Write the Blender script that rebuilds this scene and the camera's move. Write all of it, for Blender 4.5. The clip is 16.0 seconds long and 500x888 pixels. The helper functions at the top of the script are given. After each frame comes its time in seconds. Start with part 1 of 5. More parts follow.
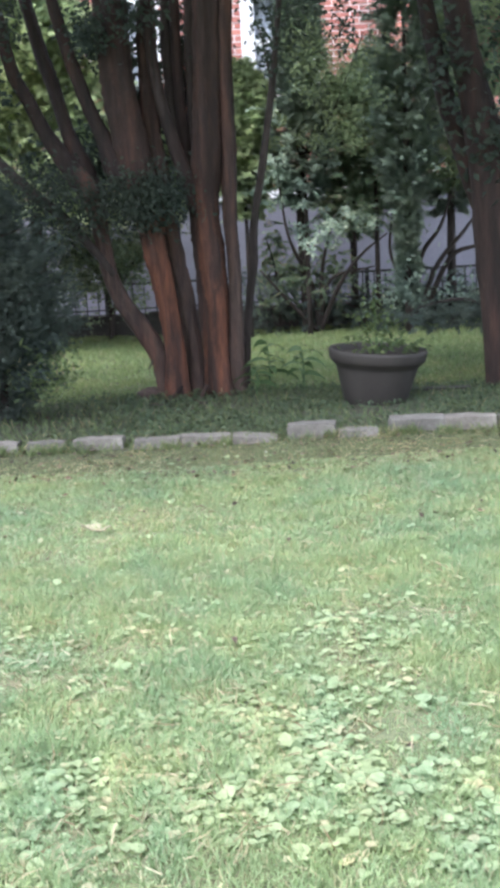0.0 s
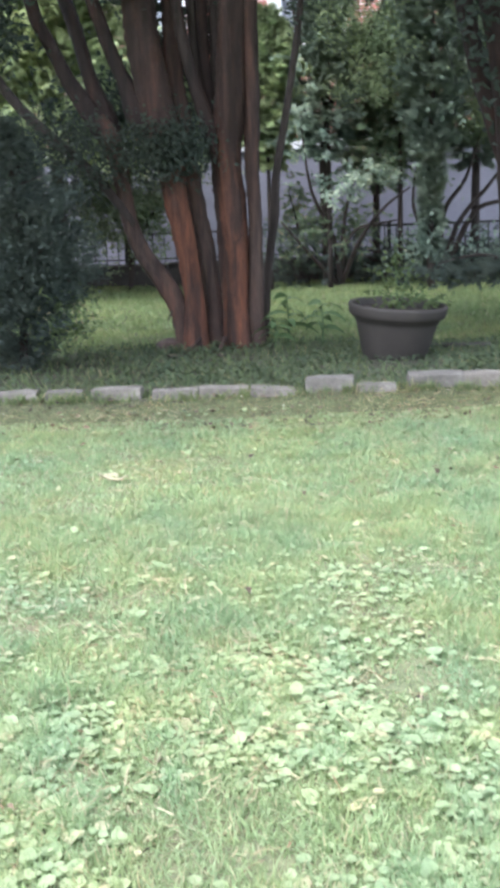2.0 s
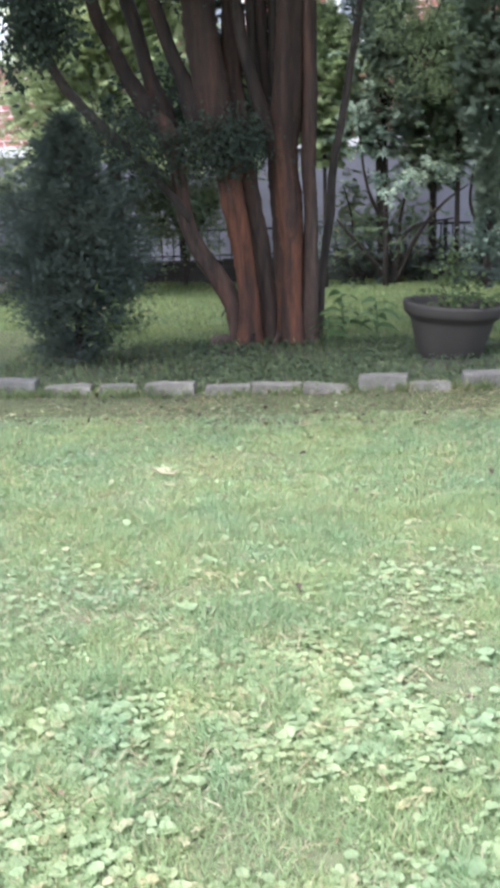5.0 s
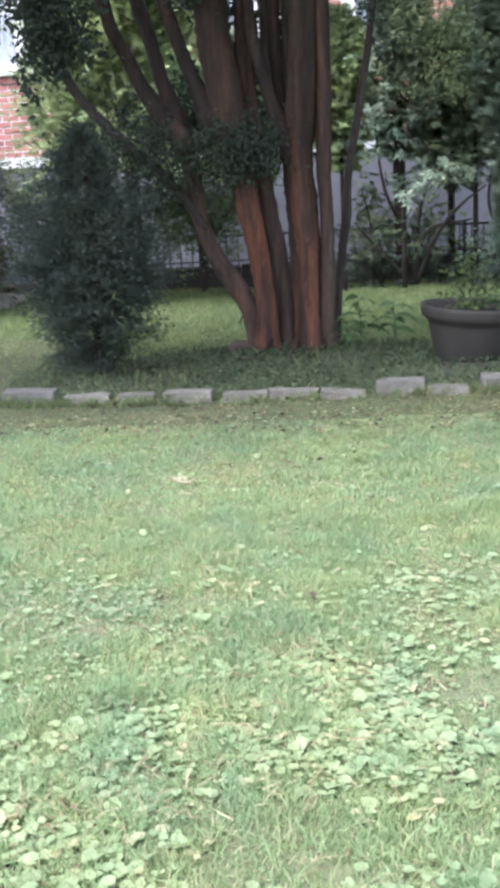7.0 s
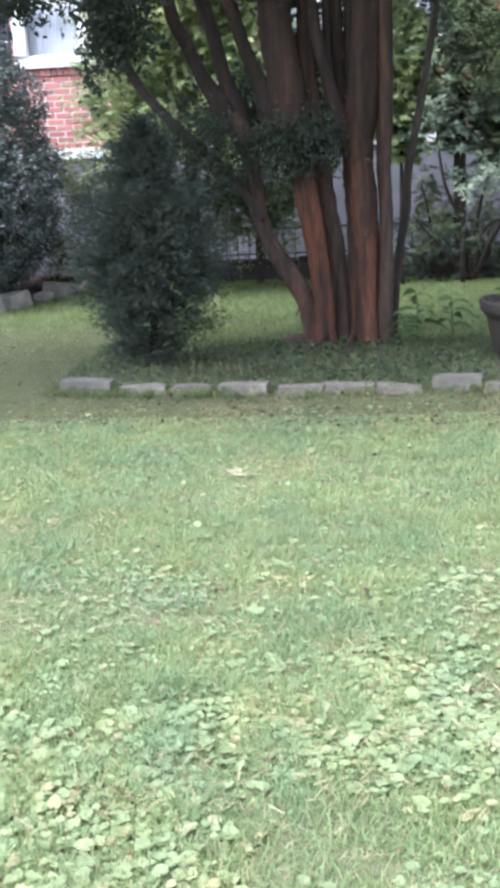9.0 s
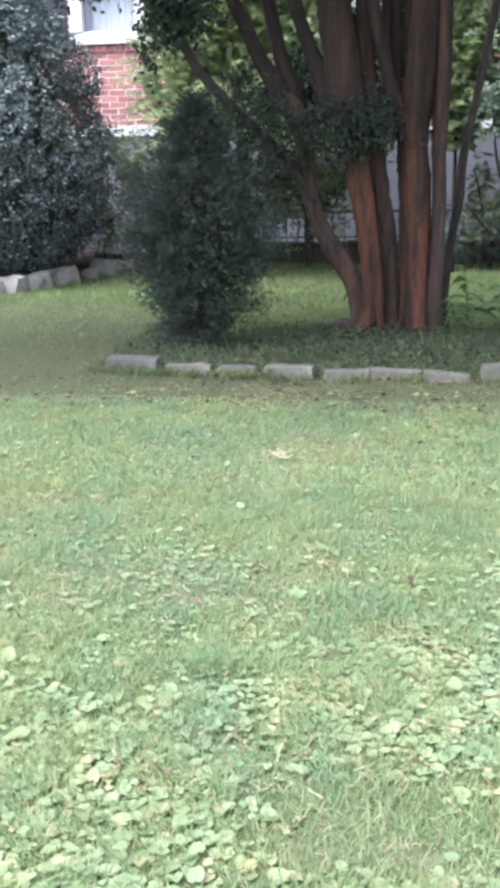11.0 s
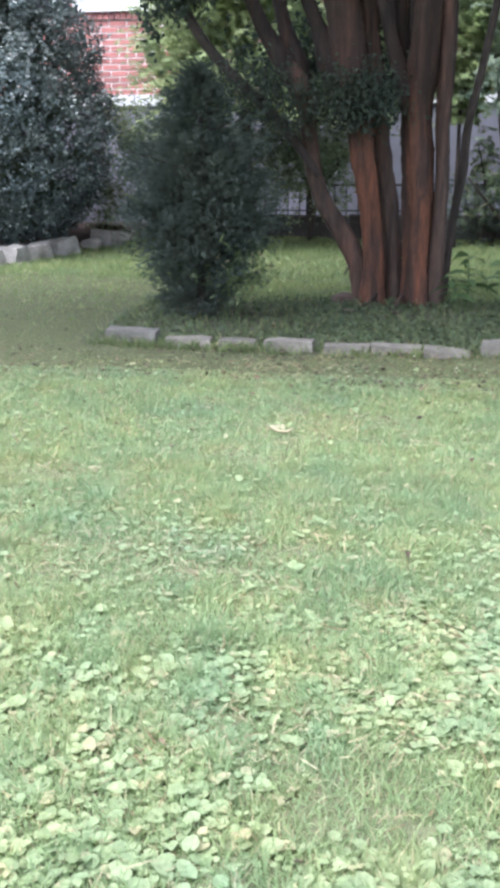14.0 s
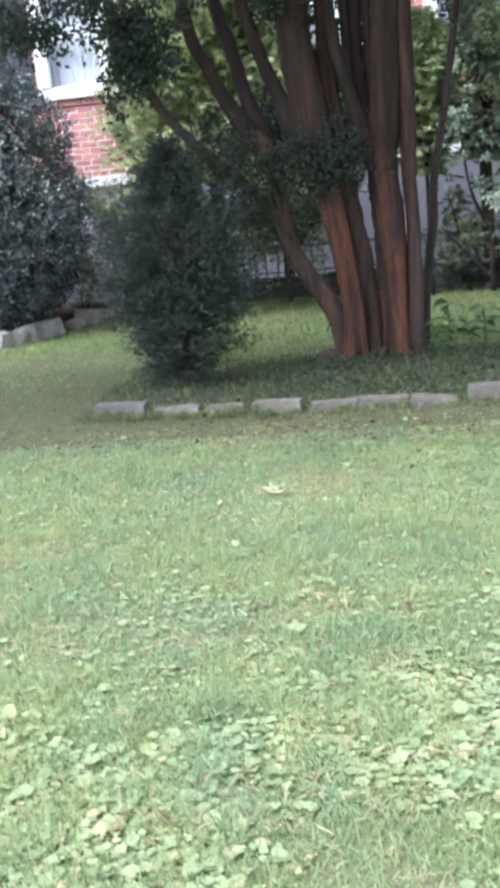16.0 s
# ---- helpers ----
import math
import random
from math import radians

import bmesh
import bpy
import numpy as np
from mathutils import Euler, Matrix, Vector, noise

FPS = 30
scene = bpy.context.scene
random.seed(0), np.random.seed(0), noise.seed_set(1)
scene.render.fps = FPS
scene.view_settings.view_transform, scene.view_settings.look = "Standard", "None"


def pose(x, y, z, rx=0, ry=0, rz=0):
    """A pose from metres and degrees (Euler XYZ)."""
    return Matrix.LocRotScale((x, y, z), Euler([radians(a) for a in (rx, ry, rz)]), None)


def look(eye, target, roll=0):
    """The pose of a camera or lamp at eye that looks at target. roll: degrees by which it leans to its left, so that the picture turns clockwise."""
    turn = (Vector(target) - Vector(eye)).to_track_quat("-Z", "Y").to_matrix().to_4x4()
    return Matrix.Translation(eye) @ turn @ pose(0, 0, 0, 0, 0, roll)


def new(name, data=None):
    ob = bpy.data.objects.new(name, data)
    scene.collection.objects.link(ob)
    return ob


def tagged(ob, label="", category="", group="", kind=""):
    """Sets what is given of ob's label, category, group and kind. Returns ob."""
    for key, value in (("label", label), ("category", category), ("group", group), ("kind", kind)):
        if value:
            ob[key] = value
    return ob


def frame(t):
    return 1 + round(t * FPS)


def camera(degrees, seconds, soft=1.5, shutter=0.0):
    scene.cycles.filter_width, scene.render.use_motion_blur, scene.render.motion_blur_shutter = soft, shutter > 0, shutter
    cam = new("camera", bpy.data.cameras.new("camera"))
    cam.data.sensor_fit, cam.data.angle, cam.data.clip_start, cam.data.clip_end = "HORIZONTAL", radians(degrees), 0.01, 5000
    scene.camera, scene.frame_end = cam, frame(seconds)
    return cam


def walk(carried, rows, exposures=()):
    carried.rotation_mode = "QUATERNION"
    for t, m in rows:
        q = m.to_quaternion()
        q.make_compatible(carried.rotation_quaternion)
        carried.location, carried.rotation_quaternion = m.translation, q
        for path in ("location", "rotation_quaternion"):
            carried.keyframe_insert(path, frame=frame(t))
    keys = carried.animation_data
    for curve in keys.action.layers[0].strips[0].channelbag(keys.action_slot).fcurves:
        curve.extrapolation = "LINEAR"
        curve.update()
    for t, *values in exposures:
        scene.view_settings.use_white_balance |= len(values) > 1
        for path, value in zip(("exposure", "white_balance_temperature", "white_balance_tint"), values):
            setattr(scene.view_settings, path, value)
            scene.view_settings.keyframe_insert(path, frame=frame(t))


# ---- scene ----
import itertools

RNG = np.random.default_rng(7)

# ---- camera ----
cam = camera(26.84, 16.0, soft=4.5, shutter=0.5)
PATH = [
    (0, pose(0.007, 0.018, 1.137, 78.243, 2.938, -2.776)),
    (0.5, pose(0.005, -0.007, 1.150, 78.805, 2.704, -1.921)),
    (1, pose(-0.001, -0.001, 1.147, 78.329, 2.150, -0.970)),
    (1.5, pose(-0.002, 0.001, 1.146, 77.104, 2.185, -0.532)),
    (2, pose(0.006, 0.005, 1.138, 75.733, 2.046, -1.611)),
    (2.5, pose(0.010, 0.035, 1.116, 73.774, 2.798, -2.904)),
    (3, pose(0.015, -0.010, 1.153, 72.29, 2.423, -3.977)),
    (3.5, pose(0.006, 0.028, 1.122, 73.458, 3.015, -0.855)),
    (4, pose(0.009, -0.003, 1.140, 74.866, 2.941, 0.005)),
    (4.5, pose(0.001, 0.011, 1.129, 75.022, 1.626, -0.174)),
    (5, pose(-0.000, 0.001, 1.134, 75.692, 1.792, 1.325)),
    (5.2, pose(0.010, -0.006, 1.143, 76.148, 2.631, 1.054)),
    (7.3, pose(0.036, 0.004, 1.153, 75.729, 2.656, 2.828)),
    (7.5, pose(0.028, 0.014, 1.145, 75.298, 2.194, 3.058)),
    (8, pose(0.031, 0.009, 1.150, 75.165, 2.357, 3.832)),
    (8.5, pose(0.025, 0.005, 1.155, 75.443, 2.489, 4.562)),
    (9, pose(0.023, -0.005, 1.163, 75.580, 2.543, 5.453)),
    (9.5, pose(0.006, 0.017, 1.147, 76.121, 2.303, 6.689)),
    (10, pose(0.014, 0.005, 1.157, 75.982, 2.695, 7.069)),
    (10.2, pose(0.001, 0.007, 1.154, 75.752, 1.936, 7.425)),
    (12.5, pose(-0.006, 0.007, 1.154, 73.596, 0.612, 8.277)),
    (13, pose(-0.010, 0.004, 1.155, 73.629, 0.289, 8.243)),
    (13.5, pose(-0.007, 0.009, 1.149, 73.211, 0.120, 8.242)),
    (14, pose(-0.005, 0.010, 1.150, 73.340, 0.300, 8.162)),
    (14.5, pose(-0.006, 0.010, 1.148, 73.744, 0.319, 8.098)),
    (15, pose(-0.002, 0.006, 1.152, 74.016, 0.541, 8.015)),
    (15.5, pose(0.017, 0.007, 1.155, 74.990, 2.215, 7.302)),
    (16, pose(0.027, 0.017, 1.148, 76.744, 5.244, 6.864)),
]
EXPOSURES = ((0.0, 1.58, 5750, 13), (0.6, 1.74, 5750, 13), (2.6, 1.74, 5750, 13), (3.6, 1.62, 5750, 13), (16.0, 1.59, 5750, 13))
walk(cam, PATH, EXPOSURES)

# ---- world and sun ----
SUN_ELEVATION, SUN_TURN = radians(62), radians(222)
world = bpy.data.worlds.new("sky")
scene.world = world
world.use_nodes = True
wn = world.node_tree
wn.nodes.clear()
sky = wn.nodes.new("ShaderNodeTexSky")
sky.sky_type, sky.sun_disc = "NISHITA", False
sky.sun_elevation, sky.sun_rotation = SUN_ELEVATION, SUN_TURN
sky.air_density, sky.dust_density, sky.ozone_density = 1.2, 4.0, 1.0
back = wn.nodes.new("ShaderNodeBackground")
back.inputs["Strength"].default_value = 0.19
wout = wn.nodes.new("ShaderNodeOutputWorld")
cloud = wn.nodes.new("ShaderNodeHueSaturation")
cloud.inputs["Saturation"].default_value = 0.4
wn.links.new(sky.outputs[0], cloud.inputs["Color"])
wn.links.new(cloud.outputs[0], back.inputs["Color"])
wn.links.new(back.outputs[0], wout.inputs["Surface"])
sun_data = bpy.data.lights.new("sun", "SUN")
sun_data.energy, sun_data.angle, sun_data.color = 1.7, radians(45), (1.0, 0.96, 0.90)
sun_way = Vector((math.sin(SUN_TURN) * math.cos(SUN_ELEVATION), math.cos(SUN_TURN) * math.cos(SUN_ELEVATION), math.sin(SUN_ELEVATION)))
sun = new("sun", sun_data)
sun.matrix_world = look(sun_way * 30, (0, 0, 0))


# ---- materials ----
def material(name):
    m = bpy.data.materials.new(name)
    m.use_nodes = True
    t = m.node_tree
    return m, t, t.nodes["Principled BSDF"], t.nodes["Material Output"]


def noise_ramp(t, scale, stops, detail=6.0, coord="Object", rough=0.6, stretch=None):
    """A noise texture through a colour ramp."""
    n = t.nodes.new("ShaderNodeTexNoise")
    n.inputs["Scale"].default_value, n.inputs["Detail"].default_value, n.inputs["Roughness"].default_value = scale, detail, rough
    c = t.nodes.new("ShaderNodeTexCoord")
    src = c.outputs[coord]
    if stretch:
        mp = t.nodes.new("ShaderNodeMapping")
        mp.inputs["Scale"].default_value = stretch
        t.links.new(src, mp.inputs[0])
        src = mp.outputs[0]
    t.links.new(src, n.inputs["Vector"])
    r = t.nodes.new("ShaderNodeValToRGB")
    r.color_ramp.elements[0].position, r.color_ramp.elements[1].position = stops[0][0], stops[-1][0]
    r.color_ramp.elements[0].color, r.color_ramp.elements[1].color = (*stops[0][1], 1), (*stops[-1][1], 1)
    for p, col in stops[1:-1]:
        r.color_ramp.elements.new(p).color = (*col, 1)
    t.links.new(n.outputs["Fac"], r.inputs[0])
    return n, r


def mix(t, fac, a, b, blend="MIX"):
    x = t.nodes.new("ShaderNodeMix")
    x.data_type, x.blend_type = "RGBA", blend
    for sock, v in ((x.inputs[0], fac), (x.inputs[6], a), (x.inputs[7], b)):
        if hasattr(v, "links"):
            t.links.new(v, sock)
        elif isinstance(v, tuple):
            sock.default_value = (*v, 1)
        else:
            sock.default_value = v
    return x.outputs[2]


def bump(t, bsdf, height, strength, distance):
    b = t.nodes.new("ShaderNodeBump")
    b.inputs["Strength"].default_value, b.inputs["Distance"].default_value = strength, distance
    t.links.new(height, b.inputs["Height"])
    t.links.new(b.outputs[0], bsdf.inputs["Normal"])


def leaf_material(name, dark, light, odd=None, odd_share=0.08, rough=0.5, through_light=0.3, patch=0.0, patch_colour=(0.3, 0.25, 0.1), mottle=0.0):
    """Leaves: each leaf its own tone, some of an odd colour, a little light coming through."""
    m, t, bsdf, out = material(name)
    g = t.nodes.new("ShaderNodeNewGeometry")
    col = mix(t, g.outputs["Random Per Island"], dark, light)
    if odd:
        wnz = t.nodes.new("ShaderNodeTexWhiteNoise")
        wnz.noise_dimensions = "1D"
        t.links.new(g.outputs["Random Per Island"], wnz.inputs["W"])
        lt = t.nodes.new("ShaderNodeMath")
        lt.operation = "LESS_THAN"
        lt.inputs[1].default_value = odd_share
        t.links.new(wnz.outputs["Value"], lt.inputs[0])
        col = mix(t, lt.outputs[0], col, odd)
    n, r = noise_ramp(t, 1.7, [(0.3, (0.82, 0.90, 0.93)), (0.7, (1.15, 1.08, 0.96))], detail=3)
    col = mix(t, 1.0, col, r.outputs[0], "MULTIPLY")
    if patch:
        n2, r2 = noise_ramp(t, 1.1, [(0.52, (0, 0, 0)), (0.68, (patch, patch, patch))], detail=4)
        col = mix(t, r2.outputs[0], col, patch_colour)
    if mottle:
        n4, r4 = noise_ramp(t, 6.5, [(0.35, (1 - mottle, 1.0, 1 + 0.3 * mottle)), (0.65, (1 + mottle, 1 + 0.2 * mottle, 1 - mottle))], detail=4)
        col = mix(t, 1.0, col, r4.outputs[0], "MULTIPLY")
    n3, r3 = noise_ramp(t, 90, [(0.3, (0.82, 0.82, 0.82)), (0.7, (1.12, 1.12, 1.12))], detail=2)
    col = mix(t, 1.0, col, r3.outputs[0], "MULTIPLY")
    t.links.new(col, bsdf.inputs["Base Color"])
    bsdf.inputs["Roughness"].default_value = rough
    tr = t.nodes.new("ShaderNodeBsdfTranslucent")
    t.links.new(col, tr.inputs["Color"])
    ms = t.nodes.new("ShaderNodeMixShader")
    ms.inputs[0].default_value = through_light
    t.links.new(bsdf.outputs[0], ms.inputs[1])
    t.links.new(tr.outputs[0], ms.inputs[2])
    t.links.new(ms.outputs[0], out.inputs["Surface"])
    return m


def grain_material(name, stops, scale, rough=0.8, bump_scale=40.0, bump_strength=0.4, bump_depth=0.01, stretch=None, fine=(0.75, 1.2), metallic=0.0, per_object=0.0):
    """Stone, bark, paint and the like: broad variation, fine grain, relief."""
    m, t, bsdf, out = material(name)
    n, r = noise_ramp(t, scale, stops, stretch=stretch)
    n2, r2 = noise_ramp(t, bump_scale, [(0.25, (fine[0],) * 3), (0.75, (fine[1],) * 3)], stretch=stretch)
    col = mix(t, 1.0, r.outputs[0], r2.outputs[0], "MULTIPLY")
    if per_object:
        o = t.nodes.new("ShaderNodeObjectInfo")
        col2 = mix(t, 1.0, col, (1 - per_object, 1 - per_object * 0.9, 1 - per_object * 0.8), "MULTIPLY")
        col = mix(t, o.outputs["Random"], col, col2)
    t.links.new(col, bsdf.inputs["Base Color"])
    bsdf.inputs["Roughness"].default_value, bsdf.inputs["Metallic"].default_value = rough, metallic
    bump(t, bsdf, n2.outputs["Fac"], bump_strength, bump_depth)
    return m


def ground_material():
    m, t, bsdf, out = material("soil_and_turf")
    n, turf = noise_ramp(t, 2.2, [(0.3, (0.115, 0.15, 0.075)), (0.55, (0.14, 0.155, 0.085)), (0.75, (0.165, 0.135, 0.09))])
    n2, fine = noise_ramp(t, 60, [(0.25, (0.55, 0.55, 0.55)), (0.75, (1.35, 1.3, 1.2))])
    n3, soil = noise_ramp(t, 9, [(0.3, (0.045, 0.05, 0.032)), (0.7, (0.085, 0.085, 0.055))])
    c = t.nodes.new("ShaderNodeTexCoord")
    s = t.nodes.new("ShaderNodeSeparateXYZ")
    t.links.new(c.outputs["Object"], s.inputs[0])
    wob = t.nodes.new("ShaderNodeMath")
    wob.operation = "MULTIPLY_ADD"
    t.links.new(n.outputs["Fac"], wob.inputs[0])
    wob.inputs[1].default_value = 0.8
    t.links.new(s.outputs["Y"], wob.inputs[2])
    # planted bed between the edging and the tree, mulch by the house
    r = t.nodes.new("ShaderNodeValToRGB")
    mr = t.nodes.new("ShaderNodeMapRange")
    mr.inputs["From Min"].default_value, mr.inputs["From Max"].default_value = 5.0, 13.0
    t.links.new(wob.outputs[0], mr.inputs["Value"])
    e = r.color_ramp.elements
    e[0].position, e[0].color = 0.09, (0, 0, 0, 1)
    e[1].position, e[1].color = 0.15, (1, 1, 1, 1)
    for p, v in ((0.26, 1), (0.36, 0), (0.89, 0), (0.92, 1)):
        e.new(p).color = (v, v, v, 1)
    t.links.new(mr.outputs[0], r.inputs[0])
    side = t.nodes.new("ShaderNodeMapRange")
    side.inputs["From Min"].default_value, side.inputs["From Max"].default_value = -1.9, -1.6
    t.links.new(s.outputs["X"], side.inputs["Value"])
    bed = t.nodes.new("ShaderNodeMath")
    bed.operation = "MULTIPLY"
    t.links.new(r.outputs[0], bed.inputs[0])
    t.links.new(side.outputs[0], bed.inputs[1])
    # worn turf round the bed, its colour also darkened for the crown's shade
    worn_shaded = t.nodes.new("ShaderNodeMapRange")
    worn_shaded.inputs["From Min"].default_value, worn_shaded.inputs["From Max"].default_value = 4.6, 5.5
    worn_shaded.inputs["To Max"].default_value = 0.95
    t.links.new(wob.outputs[0], worn_shaded.inputs["Value"])
    turf_col = mix(t, worn_shaded.outputs[0], turf.outputs[0], (0.075, 0.088, 0.034))
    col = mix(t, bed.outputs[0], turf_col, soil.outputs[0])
    mx = t.nodes.new("ShaderNodeMapRange")
    mx.inputs["From Min"].default_value, mx.inputs["From Max"].default_value = -5.96, -6.11
    askew = t.nodes.new("ShaderNodeMath")
    askew.operation = "MULTIPLY_ADD"
    askew.inputs[1].default_value = -0.27
    t.links.new(s.outputs["Y"], askew.inputs[0])
    t.links.new(s.outputs["X"], askew.inputs[2])
    t.links.new(askew.outputs[0], mx.inputs["Value"])
    my = t.nodes.new("ShaderNodeMapRange")
    my.inputs["From Min"].default_value, my.inputs["From Max"].default_value = 8.2, 8.5
    t.links.new(s.outputs["Y"], my.inputs["Value"])
    mm = t.nodes.new("ShaderNodeMath")
    mm.operation = "MULTIPLY"
    t.links.new(mx.outputs[0], mm.inputs[0])
    t.links.new(my.outputs[0], mm.inputs[1])
    col = mix(t, mm.outputs[0], col, (0.075, 0.052, 0.042))
    col = mix(t, 1.0, col, fine.outputs[0], "MULTIPLY")
    t.links.new(col, bsdf.inputs["Base Color"])
    bsdf.inputs["Roughness"].default_value = 0.95
    bump(t, bsdf, n2.outputs["Fac"], 0.7, 0.02)
    return m


def glass_material():
    m, t, bsdf, out = material("window_glass")
    n, r = noise_ramp(t, 1.5, [(0.3, (0.03,) * 3), (0.7, (0.08,) * 3)])
    bsdf.inputs["Base Color"].default_value = (0.9, 0.93, 0.95, 1)
    bsdf.inputs["Transmission Weight"].default_value = 1.0
    bsdf.inputs["IOR"].default_value = 1.45
    t.links.new(r.outputs[0], bsdf.inputs["Roughness"])
    return m


def bark_material(name, peeled, tone, base=1.0):
    """Smooth crepe myrtle bark: grey-brown plates, cinnamon where they have peeled, streaked along the stem."""
    m, t, bsdf, out = material(name)
    n, r = noise_ramp(t, 3.2, [(0.34, (0.03 * base, 0.019 * base, 0.015 * base)), (0.52, (0.06 * base, 0.034 * base, 0.026 * base)), (0.72, (0.12 * base, 0.053 * base, 0.035 * base))], stretch=(3.2, 3.2, 0.55))
    n2, r2 = noise_ramp(t, 11, [(0.3, (0.4, 0.42, 0.45)), (0.5, (0.9, 0.9, 0.9)), (0.7, (1.5, 1.4, 1.3))], stretch=(2.2, 2.2, 0.28), rough=0.72)
    n3, r3 = noise_ramp(t, 5.5, [(0.6, (0, 0, 0)), (0.66, (0.6, 0.6, 0.6))], stretch=(2, 2, 0.6))
    col = mix(t, 1.0, r.outputs[0], r2.outputs[0], "MULTIPLY")
    col = mix(t, r3.outputs[0], col, (0.045, 0.032, 0.027))
    # fresh cinnamon bark lower down; old grey-brown plates higher up, darkened for crown shade
    c = t.nodes.new("ShaderNodeTexCoord")
    sp = t.nodes.new("ShaderNodeSeparateXYZ")
    t.links.new(c.outputs["Object"], sp.inputs[0])
    ad = t.nodes.new("ShaderNodeMath")
    ad.operation = "MULTIPLY_ADD"
    t.links.new(n.outputs["Fac"], ad.inputs[0])
    ad.inputs[1].default_value = 1.3
    t.links.new(sp.outputs["Z"], ad.inputs[2])
    mr = t.nodes.new("ShaderNodeMapRange")
    mr.inputs["From Min"].default_value, mr.inputs["From Max"].default_value = 1.25, 2.5
    mr.inputs["To Min"].default_value, mr.inputs["To Max"].default_value = peeled, 0.0
    t.links.new(ad.outputs[0], mr.inputs["Value"])
    n4, plate = noise_ramp(t, 2.6, [(0.43, (0.08, 0.08, 0.08)), (0.55, (1, 1, 1))], stretch=(3.0, 3.0, 0.36))
    mf = t.nodes.new("ShaderNodeMath")
    mf.operation = "MULTIPLY"
    t.links.new(mr.outputs[0], mf.inputs[0])
    t.links.new(plate.outputs[0], mf.inputs[1])
    fresh = mix(t, 1.0, tone, r2.outputs[0], "MULTIPLY")
    col = mix(t, mf.outputs[0], col, fresh)
    t.links.new(col, bsdf.inputs["Base Color"])
    bsdf.inputs["Roughness"].default_value = 0.85
    bump(t, bsdf, n2.outputs["Fac"], 0.9, 0.012)
    return m


M_GROUND = ground_material()
M_BARK = bark_material("peeling_bark", 0.85, (0.145, 0.054, 0.028), 0.62)
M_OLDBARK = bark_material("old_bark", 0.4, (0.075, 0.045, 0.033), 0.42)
M_GREYBARK = bark_material("grey_bark", 0.6, (0.10, 0.068, 0.053), 0.9)
M_DARKBARK = grain_material("dark_bark", [(0.3, (0.028, 0.022, 0.019)), (0.7, (0.06, 0.046, 0.039))], 6, 0.9, 30, 0.7, 0.01, (2, 2, 0.5))
M_STONE = grain_material("pale_stone", [(0.3, (0.118, 0.105, 0.088)), (0.52, (0.205, 0.185, 0.158)), (0.75, (0.315, 0.287, 0.25))], 7, 0.9, 55, 0.6, 0.012, per_object=0.35)
M_ROCK = grain_material("rough_rock", [(0.3, (0.36, 0.32, 0.28)), (0.55, (0.52, 0.475, 0.43)), (0.75, (0.66, 0.62, 0.57))], 6, 0.9, 40, 0.7, 0.02, per_object=0.3)
M_LUMP = grain_material("brown_rock", [(0.3, (0.055, 0.036, 0.03)), (0.7, (0.12, 0.08, 0.065))], 9, 0.9, 40, 0.6, 0.01)
M_POT = grain_material("grey_brown_plastic", [(0.3, (0.034, 0.029, 0.025)), (0.7, (0.050, 0.043, 0.037))], 5, 0.7, 70, 0.15, 0.002, fine=(0.9, 1.1))
M_SOIL = grain_material("potting_soil", [(0.3, (0.02, 0.015, 0.012)), (0.7, (0.06, 0.045, 0.035))], 25, 0.95, 90, 0.9, 0.02)
M_BRICK = grain_material("red_brick", [(0.3, (0.46, 0.18, 0.165)), (0.5, (0.58, 0.25, 0.225)), (0.75, (0.66, 0.33, 0.30))], 5, 0.85, 90, 0.4, 0.004, per_object=0.35)
M_BRICK_REST = leaf_material("red_bricks_joined", (0.38, 0.15, 0.13), (0.57, 0.26, 0.22), (0.28, 0.12, 0.10), 0.1, 0.85, 0.0)
M_MORTAR = grain_material("mortar", [(0.3, (0.76, 0.69, 0.68)), (0.7, (0.86, 0.80, 0.78))], 8, 0.9, 80, 0.4, 0.004)
# pale lavender paint set well darker, the trees' shade included in the colour
M_PAINT = grain_material("shaded_foundation_paint", [(0.25, (0.165, 0.165, 0.20)), (0.55, (0.21, 0.21, 0.255)), (0.75, (0.26, 0.26, 0.305))], 1.6, 0.75, 30, 0.3, 0.006, fine=(0.92, 1.06))
M_LEDGE = grain_material("pale_ledge_paint", [(0.3, (0.72, 0.72, 0.76)), (0.7, (0.82, 0.82, 0.85))], 3, 0.7, 40, 0.2, 0.004, fine=(0.9, 1.05))
M_WHITE = grain_material("white_trim", [(0.3, (0.76, 0.76, 0.76)), (0.7, (0.84, 0.84, 0.84))], 4, 0.45, 50, 0.1, 0.002, fine=(0.95, 1.03))
M_SHUTTER = grain_material("dark_shutter_paint", [(0.3, (0.03, 0.03, 0.045)), (0.7, (0.05, 0.05, 0.07))], 4, 0.5, 60, 0.1, 0.002, fine=(0.9, 1.1))
M_IRON = grain_material("black_iron", [(0.3, (0.015, 0.015, 0.017)), (0.7, (0.035, 0.034, 0.034))], 12, 0.55, 90, 0.2, 0.002)
M_TIMBER = grain_material("dark_timber", [(0.3, (0.03, 0.027, 0.025)), (0.7, (0.075, 0.066, 0.058))], 5, 0.9, 50, 0.6, 0.01, (0.4, 3, 3))
M_CURTAIN = grain_material("pale_curtain", [(0.3, (0.60, 0.62, 0.70)), (0.7, (0.72, 0.74, 0.80))], 6, 0.9, 40, 0.2, 0.004, (8, 1, 0.2), fine=(0.8, 1.1))
M_SHINGLE = grain_material("roof_shingle", [(0.3, (0.07, 0.065, 0.06)), (0.7, (0.13, 0.12, 0.11))], 9, 0.9, 50, 0.5, 0.01)
M_GLASS = glass_material()
